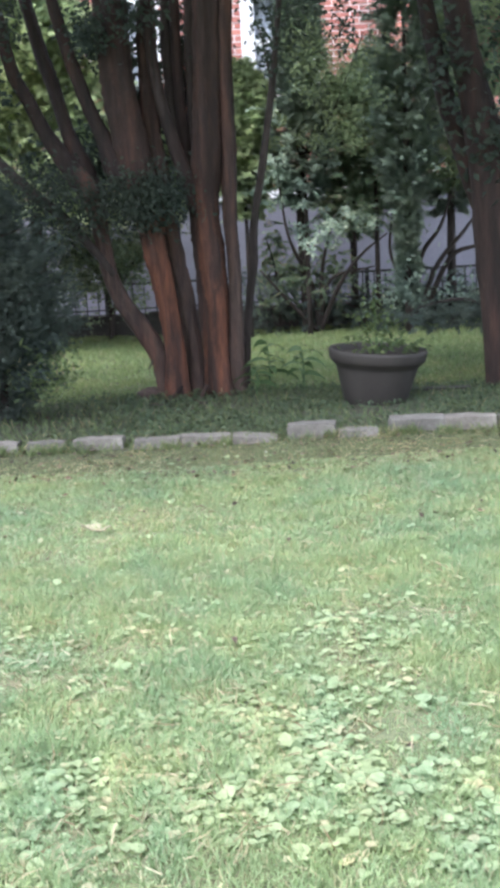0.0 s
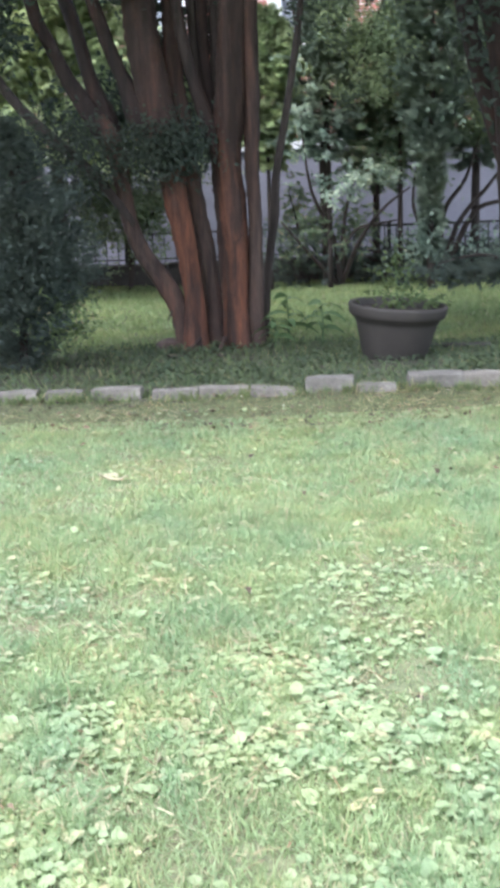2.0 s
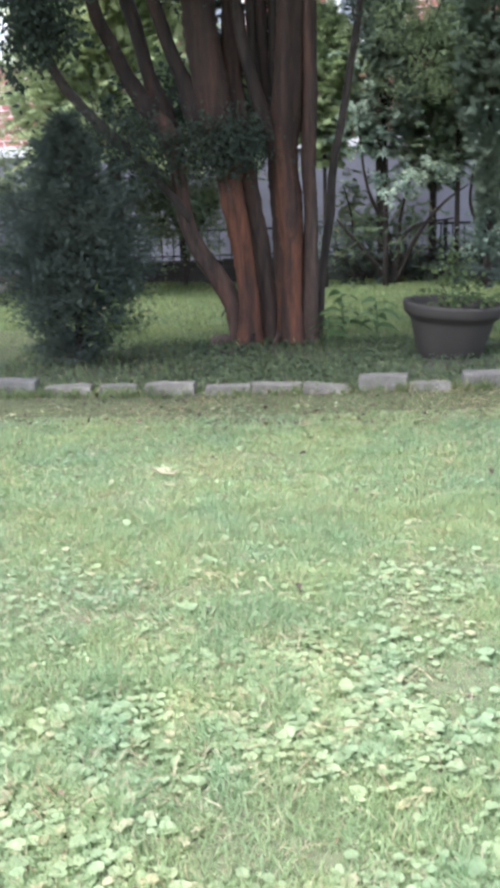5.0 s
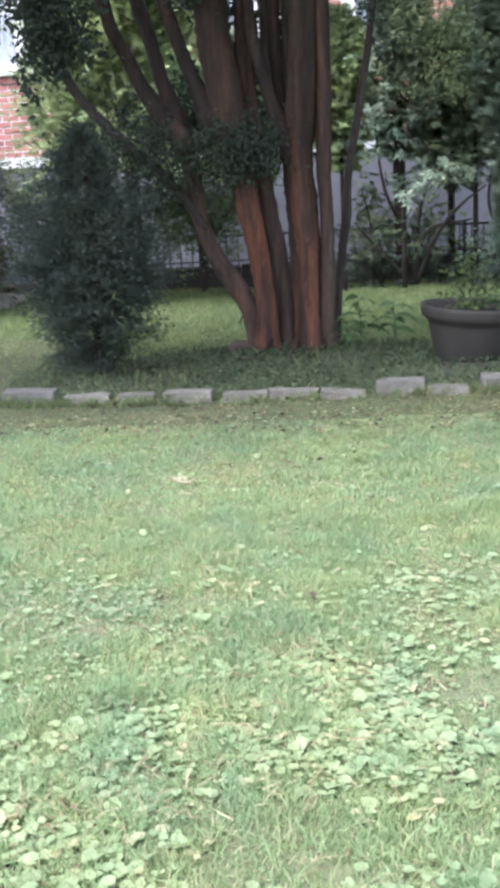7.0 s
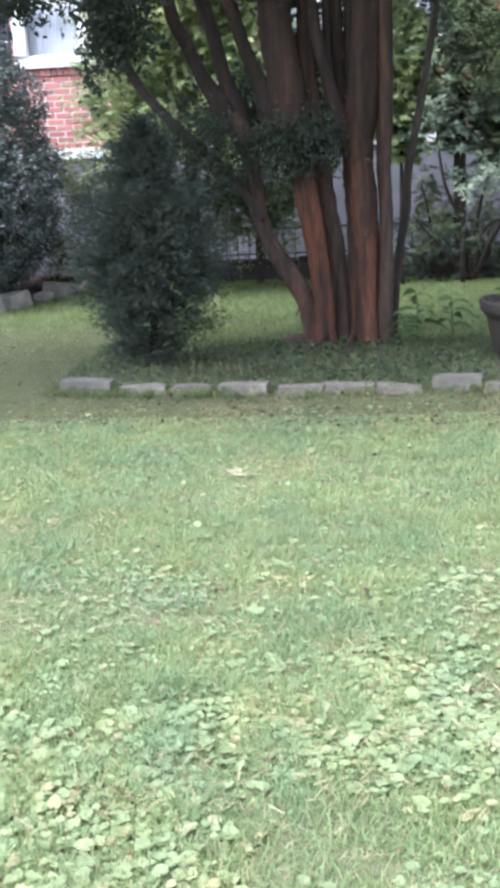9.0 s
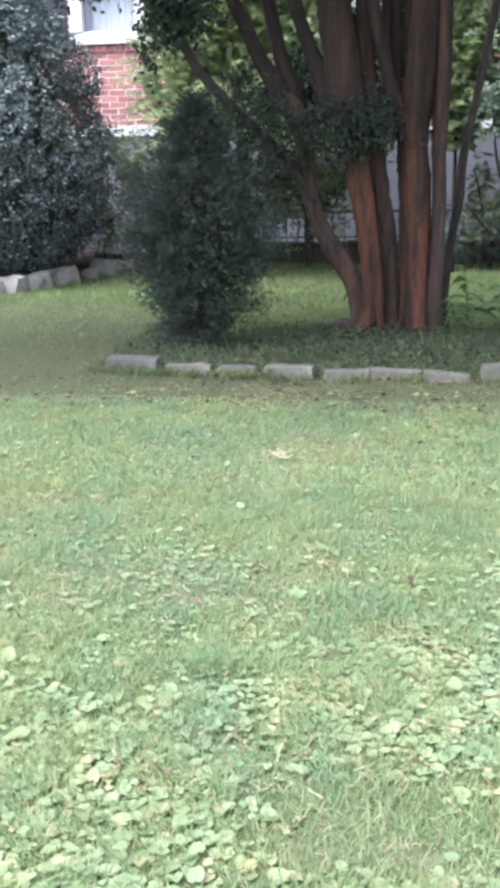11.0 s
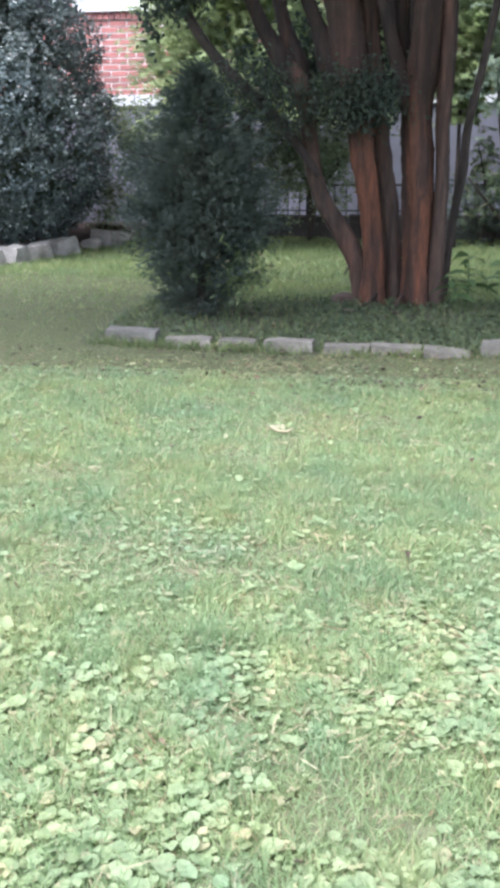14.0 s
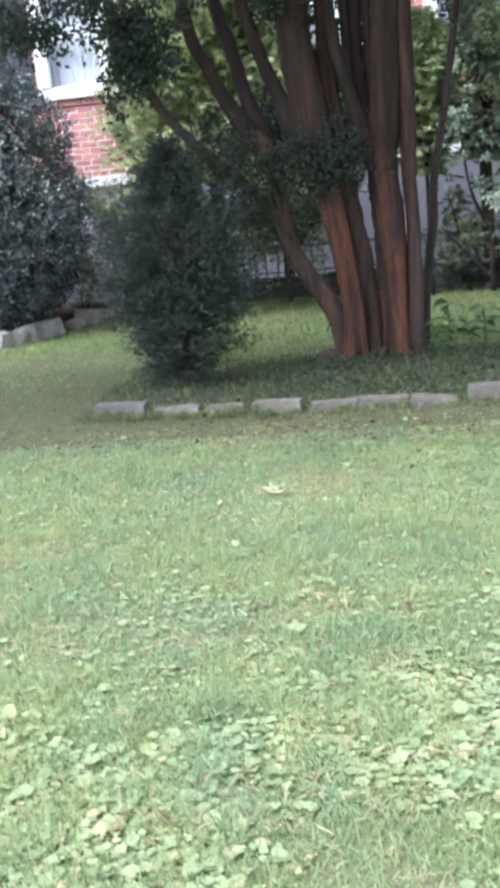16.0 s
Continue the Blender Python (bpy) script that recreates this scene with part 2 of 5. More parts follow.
M_GRASS = leaf_material("grass", (0.24, 0.325, 0.172), (0.33, 0.42, 0.225), (0.46, 0.42, 0.28), 0.12, 0.6, 0.45, 0.4, (0.39, 0.40, 0.21), 0.07)
M_FARGRASS = leaf_material("far_grass", (0.185, 0.245, 0.105), (0.275, 0.35, 0.15), (0.40, 0.38, 0.22), 0.06, 0.6, 0.4)
# thin worn grass, toned darker than the lawn to carry the tree's shade
M_WORNSHADEGRASS = leaf_material("worn_grass", (0.165, 0.195, 0.10), (0.255, 0.29, 0.15), (0.33, 0.29, 0.19), 0.14, 0.7, 0.4)
M_VIOLET = leaf_material("violet_leaf", (0.29, 0.37, 0.212), (0.42, 0.485, 0.295), (0.48, 0.455, 0.30), 0.10, 0.7, 0.5, 0.4, (0.43, 0.45, 0.26), 0.05)
M_COVER = leaf_material("ground_cover_leaf", (0.062, 0.09, 0.05), (0.095, 0.13, 0.068), (0.15, 0.165, 0.085), 0.08, 0.8, 0.25)
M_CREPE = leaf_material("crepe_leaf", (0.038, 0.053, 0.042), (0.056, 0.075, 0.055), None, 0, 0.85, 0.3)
M_CEDAR = leaf_material("cedar_spray", (0.082, 0.106, 0.092), (0.096, 0.122, 0.104), None, 0, 1.0, 0.25)
M_GOLD = leaf_material("golden_spray", (0.24, 0.31, 0.15), (0.44, 0.53, 0.28), (0.56, 0.58, 0.32), 0.08, 0.75, 0.4)
# dimmer copy of the golden spray, shade between the plumes put into colour
M_GOLDINSHADE = leaf_material("golden_shaded_spray", (0.21, 0.265, 0.14), (0.325, 0.39, 0.21), None, 0, 0.8, 0.35)
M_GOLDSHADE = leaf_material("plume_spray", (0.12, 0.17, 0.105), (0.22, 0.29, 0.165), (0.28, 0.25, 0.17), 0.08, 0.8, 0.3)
M_EVERGREEN = leaf_material("evergreen_spray", (0.16, 0.205, 0.165), (0.215, 0.27, 0.205), None, 0, 1.0, 0.3)
M_SIDE = leaf_material("side_shrub_leaf", (0.12, 0.155, 0.095), (0.22, 0.27, 0.155), None, 0, 0.7, 0.4)
# one holly leaf in twenty is pale blue-grey, a glint painted as colour
M_HOLLY = leaf_material("holly_leaf", (0.085, 0.11, 0.113), (0.12, 0.15, 0.154), (0.30, 0.35, 0.36), 0.05, 0.25, 0.1)
M_LAUREL = leaf_material("laurel_leaf", (0.10, 0.145, 0.105), (0.22, 0.29, 0.22), (0.33, 0.39, 0.28), 0.12, 0.45, 0.25)
M_SHADE = leaf_material("shade_leaf", (0.155, 0.205, 0.11), (0.225, 0.285, 0.14), None, 0, 0.85, 0.4)
M_WEED = leaf_material("weed_leaf", (0.06, 0.11, 0.045), (0.12, 0.185, 0.075), None, 0, 0.45, 0.35)
M_TUFT = leaf_material("tuft_blade", (0.10, 0.14, 0.06), (0.18, 0.225, 0.095), (0.30, 0.27, 0.16), 0.1, 0.7, 0.35)
M_POTPLANT = leaf_material("pot_plant_leaf", (0.055, 0.085, 0.03), (0.115, 0.155, 0.055), (0.40, 0.40, 0.26), 0.03, 0.7, 0.35)
M_STRAW = leaf_material("dry_grass", (0.30, 0.26, 0.15), (0.47, 0.41, 0.28), (0.22, 0.15, 0.09), 0.3, 0.7, 0.3)
M_PALELEAF = leaf_material("pale_dry_leaf", (0.33, 0.30, 0.20), (0.36, 0.32, 0.22), None, 0, 0.8, 0.2)
M_LITTER = leaf_material("dead_leaf", (0.03, 0.024, 0.018), (0.15, 0.11, 0.07), (0.45, 0.42, 0.36), 0.014, 0.8, 0.1)


# ---- mesh helpers ----
def part(name, data, mat, parent=None, label="", smooth=False):
    """Links a bmesh, or a pair of vertices and faces, as one mesh object, under a thing or a part."""
    me = bpy.data.meshes.new(name)
    if isinstance(data, bmesh.types.BMesh):
        data.to_mesh(me)
        data.free()
    else:
        me.from_pydata([tuple(v) for v in data[0]], [], [tuple(f) for f in data[1]])
    me.update()
    if mat:
        me.materials.append(mat)
    if smooth:
        me.polygons.foreach_set("use_smooth", [True] * len(me.polygons))
    ob = new(name, me)
    if parent:
        ob.parent = parent
    if label:
        tagged(ob, label)
    return ob


def hub(name, m=None):
    ob = new(name)
    ob.empty_display_size = 0.1
    if m is not None:
        ob.matrix_basis = m
    return ob


def box(x0, x1, y0, y1, z0, z1, bevel=0.0, bm=None):
    bm = bm or bmesh.new()
    m = Matrix.LocRotScale(((x0 + x1) / 2, (y0 + y1) / 2, (z0 + z1) / 2), None, (x1 - x0, y1 - y0, z1 - z0))
    g = bmesh.ops.create_cube(bm, size=1, matrix=m)
    if bevel:
        es = list({e for v in g["verts"] for e in v.link_edges})
        bmesh.ops.bevel(bm, geom=es, offset=bevel, segments=2, affect="EDGES", profile=0.6)
    return bm


def spline(points, steps):
    """Catmull-Rom through the rows (any number of columns)."""
    p = np.array(points, float)
    p = np.vstack([2 * p[0] - p[1], p, 2 * p[-1] - p[-2]])
    out = []
    for i in range(1, len(p) - 2):
        for s in np.linspace(0, 1, steps, endpoint=False):
            a, b, c, d = p[i - 1:i + 3]
            out.append(0.5 * (2 * b + (c - a) * s + (2 * a - 5 * b + 4 * c - d) * s * s + (3 * b - a - 3 * c + d) * s ** 3))
    out.append(p[-2])
    return np.array(out)


def tube(points, sides=12, steps=5, rough=0.08, seed=0, lobes=0.0):
    """A tapered limb through rows of x, y, z, radius, with an uneven surface."""
    q = spline(points, steps)
    rng = np.random.default_rng(seed)
    ph = rng.uniform(0, 6.28, 3)
    verts, faces = [], []
    for i, (x, y, z, r) in enumerate(q):
        d = Vector(q[min(i + 1, len(q) - 1)][:3] - q[max(i - 1, 0)][:3]).normalized()
        u = d.cross(Vector((0.3, 1, 0.1))).normalized()
        v = d.cross(u)
        for k in range(sides):
            a = 2 * math.pi * k / sides
            rr = r * (1 + lobes * math.sin(3 * a + ph[0] + z * 1.5) + lobes * 0.6 * math.sin(5 * a + ph[1] - z) + rough * rng.normal() * 0.5)
            verts.append(Vector((x, y, z)) + (u * math.cos(a) + v * math.sin(a)) * max(rr, 0.002))
    for i, k in itertools.product(range(len(q) - 1), range(sides)):
        a, b = i * sides + k, i * sides + (k + 1) % sides
        faces.append((a, b, b + sides, a + sides))
    faces.append(tuple(range(sides - 1, -1, -1)))
    faces.append(tuple(range(len(verts) - sides, len(verts))))
    return verts, faces


def template(kind):
    """Leaf shapes: along, across and up, with triangles."""
    if kind == "leaf":
        return [(0, 0, 0), (0.4, -0.5, 0.1), (1, 0, -0.06), (0.4, 0.5, 0.1)], [(0, 1, 2), (0, 2, 3)]
    if kind == "blade":
        return [(0, -0.5, 0), (0, 0.5, 0), (0.5, -0.42, 0.06), (0.5, 0.42, 0.06), (1, 0, -0.12)], [(0, 2, 3), (0, 3, 1), (2, 4, 3)]
    if kind == "spike":
        return [(0, -0.62, 0), (0, 0.62, 0), (1, 0, -0.05)], [(0, 2, 1)]
    if kind == "heart":
        ring = [(0.12, 0), (-0.06, 0.2), (0.05, 0.44), (0.38, 0.54), (0.75, 0.34), (1.0, 0), (0.75, -0.34), (0.38, -0.54), (0.05, -0.44), (-0.06, -0.2)]
        v = [(0.42, 0, -0.07)] + [(x, y, 0.10 * (abs(y) > 0.3) - 0.05 * (x > 0.9)) for x, y in ring]
        return v, [(0, i + 1, (i + 1) % 10 + 1) for i in range(10)]
    if kind == "spray":
        v, f = [], []
        for s, a, l in ((0.0, 0, 1.0), (0.1, 0.7, 0.5), (0.15, -0.7, 0.5), (0.35, 0.6, 0.45), (0.4, -0.6, 0.45), (0.6, 0.5, 0.3), (0.62, -0.5, 0.3)):
            n = len(v)
            c, d = math.cos(a), math.sin(a)
            w = 0.05
            v += [(s, 0, 0), (s + l * c * 0.5 + w * d, l * d * 0.5 - w * c, 0.03), (s + l * c, l * d, -0.08), (s + l * c * 0.5 - w * d, l * d * 0.5 + w * c, 0.03)]
            f += [(n, n + 1, n + 2), (n, n + 2, n + 3)]
        return v, f
    if kind == "whorl":
        v, f = [], []
        for k in range(6):
            a = k * 1.047 + 0.3 * (k % 2)
            n = len(v)
            for l, w, h in ((0.05, 0, 0), (0.55, -0.17, 0.16), (1.0, 0, 0.02), (0.55, 0.17, 0.16)):
                v.append((l * math.cos(a) - w * math.sin(a), l * math.sin(a) + w * math.cos(a), h))
            f += [(n, n + 1, n + 2), (n, n + 2, n + 3)]
        return v, f


def scatter(name, kind, P, along, up, length, width, mat, parent=None, label=""):
    """Many leaves in one mesh. along: way of each leaf's tip; up: its face."""
    tv, tf = template(kind)
    tv, tf = np.array(tv, float), np.array(tf)
    n = len(P)
    a = along / (np.linalg.norm(along, axis=1, keepdims=True) + 1e-9)
    c = np.cross(up, a)
    c /= np.linalg.norm(c, axis=1, keepdims=True) + 1e-9
    u = np.cross(a, c)
    L, W = np.broadcast_to(length, n)[:, None, None], np.broadcast_to(width, n)[:, None, None]
    V = P[:, None] + a[:, None] * tv[None, :, :1] * L + c[:, None] * tv[None, :, 1:2] * W + u[:, None] * tv[None, :, 2:] * L
    F = tf[None] + (np.arange(n) * len(tv))[:, None, None]
    V, F = V.reshape(-1, 3), F.reshape(-1, 3)
    me = bpy.data.meshes.new(name)
    me.vertices.add(len(V))
    me.vertices.foreach_set("co", V.ravel())
    me.loops.add(F.size)
    me.loops.foreach_set("vertex_index", F.ravel())
    me.polygons.add(len(F))
    me.polygons.foreach_set("loop_start", np.arange(0, F.size, 3))
    me.update(calc_edges=True)
    me.validate()
    me.materials.append(mat)
    ob = new(name, me)
    if parent:
        ob.parent = parent
    if label:
        tagged(ob, label)
    return ob


def ways(n, flat=0.0, down=0.0):
    """Random directions; flat squashes them towards level, down bends them downwards."""
    v = RNG.normal(size=(n, 3))
    v[:, 2] *= 1 - flat
    v[:, 2] -= down
    return v / np.linalg.norm(v, axis=1, keepdims=True)


def lump(p, s, amp):
    """Slow noise at each row of p."""
    return np.array([noise.noise(Vector(q) * s) for q in p]) * amp


def holly_line(y):
    """Front edge of the holly bed, running slightly askew to the house."""
    return -2.92 - (11.4 - y) * 0.27


def rise(x, y):
    """Height of the ground: nearly level, the bed slightly raised behind the edging."""
    h = 0.012 * np.sin(x * 2.1 + y) + 0.01 * np.sin(y * 2.7 - x * 1.3)
    bed = np.clip((y - 5.45) / 0.3, 0, 1) * np.clip((8.2 - y) / 1.2, 0, 1)
    side = np.clip((holly_line(y) - x) / 0.35, 0, 1) * np.clip((y - 8.2) / 0.6, 0, 1) * np.clip((30 - y) / 10, 0, 1)
    return h * np.clip((16 - y) / 6, 0, 1) + 0.012 * bed + 0.10 * side


# ---- ground ----
def ground():
    xs = np.concatenate([[-600, -200, -60, -20, -10], np.arange(-6, 6.01, 0.12), [10, 20, 60, 200, 600]])
    ys = np.concatenate([[-600, -200, -60, -20, -8], np.arange(-4.2, 13.6, 0.12), [20, 60, 200, 600]])
    v = [(x, y, float(rise(x, y))) for y in ys for x in xs]
    n = len(xs)
    f = [(j * n + i, j * n + i + 1, (j + 1) * n + i + 1, (j + 1) * n + i) for j in range(len(ys) - 1) for i in range(n - 1)]
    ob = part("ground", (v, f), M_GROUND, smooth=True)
    tagged(ob, "gently uneven lawn ground with bare soil under the planting", "ground", kind="structure")


ground()


# ---- house ----
WALL_Y, BRICK_Z = 12.5, 1.55
WINDOWS = ((-3.84, -2.92), (-0.95, -0.30), (0.62, 1.5), (3.2, 4.1))


def house():
    top = 4.9
    h = hub("house", pose(0, WALL_Y, 0))
    tagged(h, "red brick house on a pale painted foundation with white windows", "house")
    part("foundation", box(-9, 7, 0, 0.3, -0.3, BRICK_Z), M_PAINT, h, "lavender-white painted foundation wall, tree shade put into its darker colour")
    part("ledge", box(-9, 7, -0.035, -0.001, 1.43, 1.545, 0.01), M_LEDGE, h, "pale ledge along the foundation top")
    # brick shell around the window openings
    xs = [-9.0] + [v for w in WINDOWS for v in w] + [7.0]
    bm = bmesh.new()
    for i in range(len(xs) - 1):
        if i % 2 == 0:
            box(xs[i], xs[i + 1], 0.006, 0.3, BRICK_Z, top, bm=bm)
        else:
            box(xs[i], xs[i + 1], 0.006, 0.3, BRICK_Z, 2.449, bm=bm)
            box(xs[i], xs[i + 1], 0.006, 0.3, 3.75, top, bm=bm)
    part("wall", bm, M_MORTAR, h, "mortar joints of the brick wall")
    bm = bmesh.new()
    box(-9, -8.7, 0.3, 8, -0.3, top, bm=bm)
    box(6.7, 7, 0.3, 8, -0.3, top, bm=bm)
    box(-9, 7, 8, 8.3, -0.3, top, bm=bm)
    part("rear_wall", bm, M_BRICK, h)
    # gable-less hipped roof
    o = 0.45
    v = [(-9 - o, -o, top), (7 + o, -o, top), (7 + o, 8.3 + o, top), (-9 - o, 8.3 + o, top), (-5, 4.1, top + 2.6), (3, 4.1, top + 2.6),
         (-9 - o, -o, top - 0.16), (7 + o, -o, top - 0.16), (7 + o, 8.3 + o, top - 0.16), (-9 - o, 8.3 + o, top - 0.16)]
    f = [(0, 1, 5, 4), (1, 2, 5), (2, 3, 4, 5), (3, 0, 4), (0, 6, 7, 1), (1, 7, 8, 2), (2, 8, 9, 3), (3, 9, 6, 0), (9, 8, 7, 6)]
    part("roof", (v, f), M_SHINGLE, h)
    for i, (a, b) in enumerate(WINDOWS):
        w = part("window", box(a, b, 0.02, 0.10, 2.45, 2.60, 0.006), M_WHITE, h, "white double-hung window")
        part("sill", box(a - 0.05, b + 0.05, -0.06, 0.02, 2.45, 2.50, 0.006), M_WHITE, w)
        t = 0.15 if b - a > 0.8 else 0.11
        for p, q in ((a, a + t), (b - t, b)):
            part("jamb", box(p, q, -0.02, 0.10, 2.6, 3.75, 0.006), M_WHITE, w)
        part("meeting_rail", box(a + t, b - t, 0.0, 0.08, 3.12, 3.19, 0.005), M_WHITE, w)
        part("head", box(a + t, b - t, -0.01, 0.10, 3.62, 3.75, 0.005), M_WHITE, w)
        for z0, z1, y in ((2.6, 3.12, 0.03), (3.19, 3.62, 0.05)):
            g = part("pane", box(a + t, b - t, y, y + 0.006, z0, z1), M_GLASS, w)
            g.visible_shadow = False
        # curtain in soft folds behind the glass
        n = 40
        cv = [(a + t * 0.5 + (b - a - t) * k / n, 0.2 + 0.018 * math.sin(k * 1.35) + 0.008 * math.sin(k * 0.6), z) for z in (2.5, 3.7) for k in range(n + 1)]
        part("curtain", (cv, [(k, k + 1, n + 2 + k, n + 1 + k) for k in range(n)]), M_CURTAIN, w, "pale lavender-grey curtain", True)
    for x0 in (-4.27,):
        s = part("shutter", box(x0, x0 + 0.40, -0.035, 0.0, 2.42, 3.8, 0.006), M_SHUTTER, h, "dark painted shutter")
        for k in range(22):
            z = 2.52 + k * 0.056
            part("slat", box(x0 + 0.05, x0 + 0.35, -0.047, -0.036, z, z + 0.04, 0.004), M_SHUTTER, s)
    return h


HOUSE = house()


# ---- fence ----
def fence():
    h = hub("fence", pose(0, 11.75, 0))
    tagged(h, "low black iron railing on a dark timber curb", "fence")
    for i in range(5):
        x = -2.6 + i * 2.0
        part("curb_timber", box(x, x + 1.99, -0.09, 0.09, -0.05, 0.25 + 0.01 * (i % 2), 0.015), M_TIMBER, h, "dark weathered timber")
    part("top_rail", box(-2.6, 7, -0.016, 0.016, 0.565, 0.59, 0.004), M_IRON, h)
    part("bottom_rail", box(-2.6, 7, -0.012, 0.012, 0.295, 0.312, 0.003), M_IRON, h)
    base = None
    for i in range(74):
        x = -2.55 + i * 0.128
        if base is None:
            base = part("picket", box(-0.007, 0.007, -0.007, 0.007, 0.25, 0.57), M_IRON, h)
            base.location.x = x
        else:
            o = new("picket", base.data)
            o.parent, o.location = h, (x, 0, 0)
    pb = None
    for i in range(7):
        x = -2.5 + i * 1.45
        if pb is None:
            pb = part("post", box(-0.022, 0.022, -0.022, 0.022, 0.0, 0.615, 0.004), M_IRON, h)
            pb.location.x = x
        else:
            o = new("post", pb.data)
            o.parent, o.location = h, (x, 0, 0)


fence()


# ---- edging stones ----
def square_up(ob, degrees=38):
    """Keep the hard edges of a hewn block while its faces shade softly."""
    ob.data.set_sharp_from_angle(angle=radians(degrees))


def rough_block(lx, ly, lz, seed, amp=0.012):
    bm = bmesh.new()
    bmesh.ops.create_cube(bm, size=1, matrix=Matrix.LocRotScale((0, 0, lz / 2), None, (lx, ly, lz)))
    bmesh.ops.subdivide_edges(bm, edges=list(bm.edges), cuts=3, use_grid_fill=True)
    for v in bm.verts:
        c = Vector((v.co.x / lx * 2, v.co.y / ly * 2, (v.co.z / lz - 0.5) * 2))
        m = sorted((abs(c.x), abs(c.y), abs(c.z)))
        if m[1] > 0.9:
            k = 0.003 if m[0] < 0.9 else 0.006
            v.co -= Vector((math.copysign(k, c.x) * (abs(c.x) > 0.9), math.copysign(k, c.y) * (abs(c.y) > 0.9), math.copysign(k, c.z) * (abs(c.z) > 0.9)))
        v.co += noise.noise_vector(v.co * 9 + Vector((seed * 3.7, seed, 0))) * amp
        v.co += noise.noise_vector(v.co * 30 + Vector((seed, 0, 0))) * amp * 0.35
    return bm


# start, end, depth in the lawn, height of each stone
EDGING = ((-1.65, -1.37, 5.76, .085), (-1.29, -1.05, 5.70, .06), (-0.99, -0.80, 5.68, .065), (-0.73, -0.47, 5.66, .075), (-0.40, -0.165, 5.60, .06),
          (-0.15, 0.105, 5.58, .065), (0.13, 0.36, 5.52, .055), (0.43, 0.675, 5.52, .095), (0.69, 0.89, 5.47, .05), (0.98, 1.26, 5.53, .09), (1.275, 1.54, 5.51, .09), (1.56, 1.84, 5.48, .09), (1.87, 2.1, 5.44, .08))
for i, (a, b, y, hgt) in enumerate(EDGING):
    ob = part("edging_stone", rough_block(b - a + 0.015, 0.13, hgt * 0.82 + 0.05, i + 1, 0.010), M_STONE, smooth=True)
    square_up(ob)
    ob.matrix_basis = pose((a + b) / 2, y, float(rise((a + b) / 2, y)) - 0.054, RNG.uniform(-4, 4), RNG.uniform(-2, 2), -4 + RNG.uniform(-4, 4))
    tagged(ob, "pale weathered stone block sunk in the lawn edge", "edging stone", "row of edging stones")

# place along the bed's edge, length and height of each rock
BORDER = ((7.62, .30, .13), (7.95, .28, .12), (8.27, .27, .14), (8.60, .30, .13), (8.93, .28, .12), (9.24, .26, .15), (9.50, .20, .12), (9.71, .17, .13), (10.03, .36, .14), (10.50, .15, .09), (10.80, .26, .15))
for i, (y, long, high) in enumerate(BORDER):
    x = holly_line(y) + RNG.uniform(-0.025, 0.025)
    ob = part("border_rock", rough_block(0.20 if i < 10 else 0.24, long * 0.82, high + 0.06, i + 30, 0.032), M_ROCK, smooth=True)
    square_up(ob, 32)
    ob.matrix_basis = pose(x, y, float(rise(x, y)) - 0.06, RNG.uniform(-9, 9), RNG.uniform(-12, 5), -16 + RNG.uniform(-12, 12))
    tagged(ob, "rough upright tan border rock beside the holly bed", "rock", "border rocks")
for x, y, k in ((-3.02, 11.32, 0), (-3.10, 11.12, 1), (-3.26, 11.3, 2), (-3.16, 11.46, 3)):
    ob = part("bank_rock", rough_block(0.2, 0.13, 0.12, k + 60, 0.02), M_LUMP if k > 1 else M_ROCK, smooth=True)
    ob.matrix_basis = pose(x, y, float(rise(x, y)) - 0.03, 4 * k, -6, 25 * k)
    tagged(ob, "small rough rock at the end of the holly bed", "rock", "bank rocks")


# ---- crepe myrtle ----
def with_y(rows, y0, lean=0.0):
    return [(x, y0 + lean * z, z, r) for x, z, r in rows]


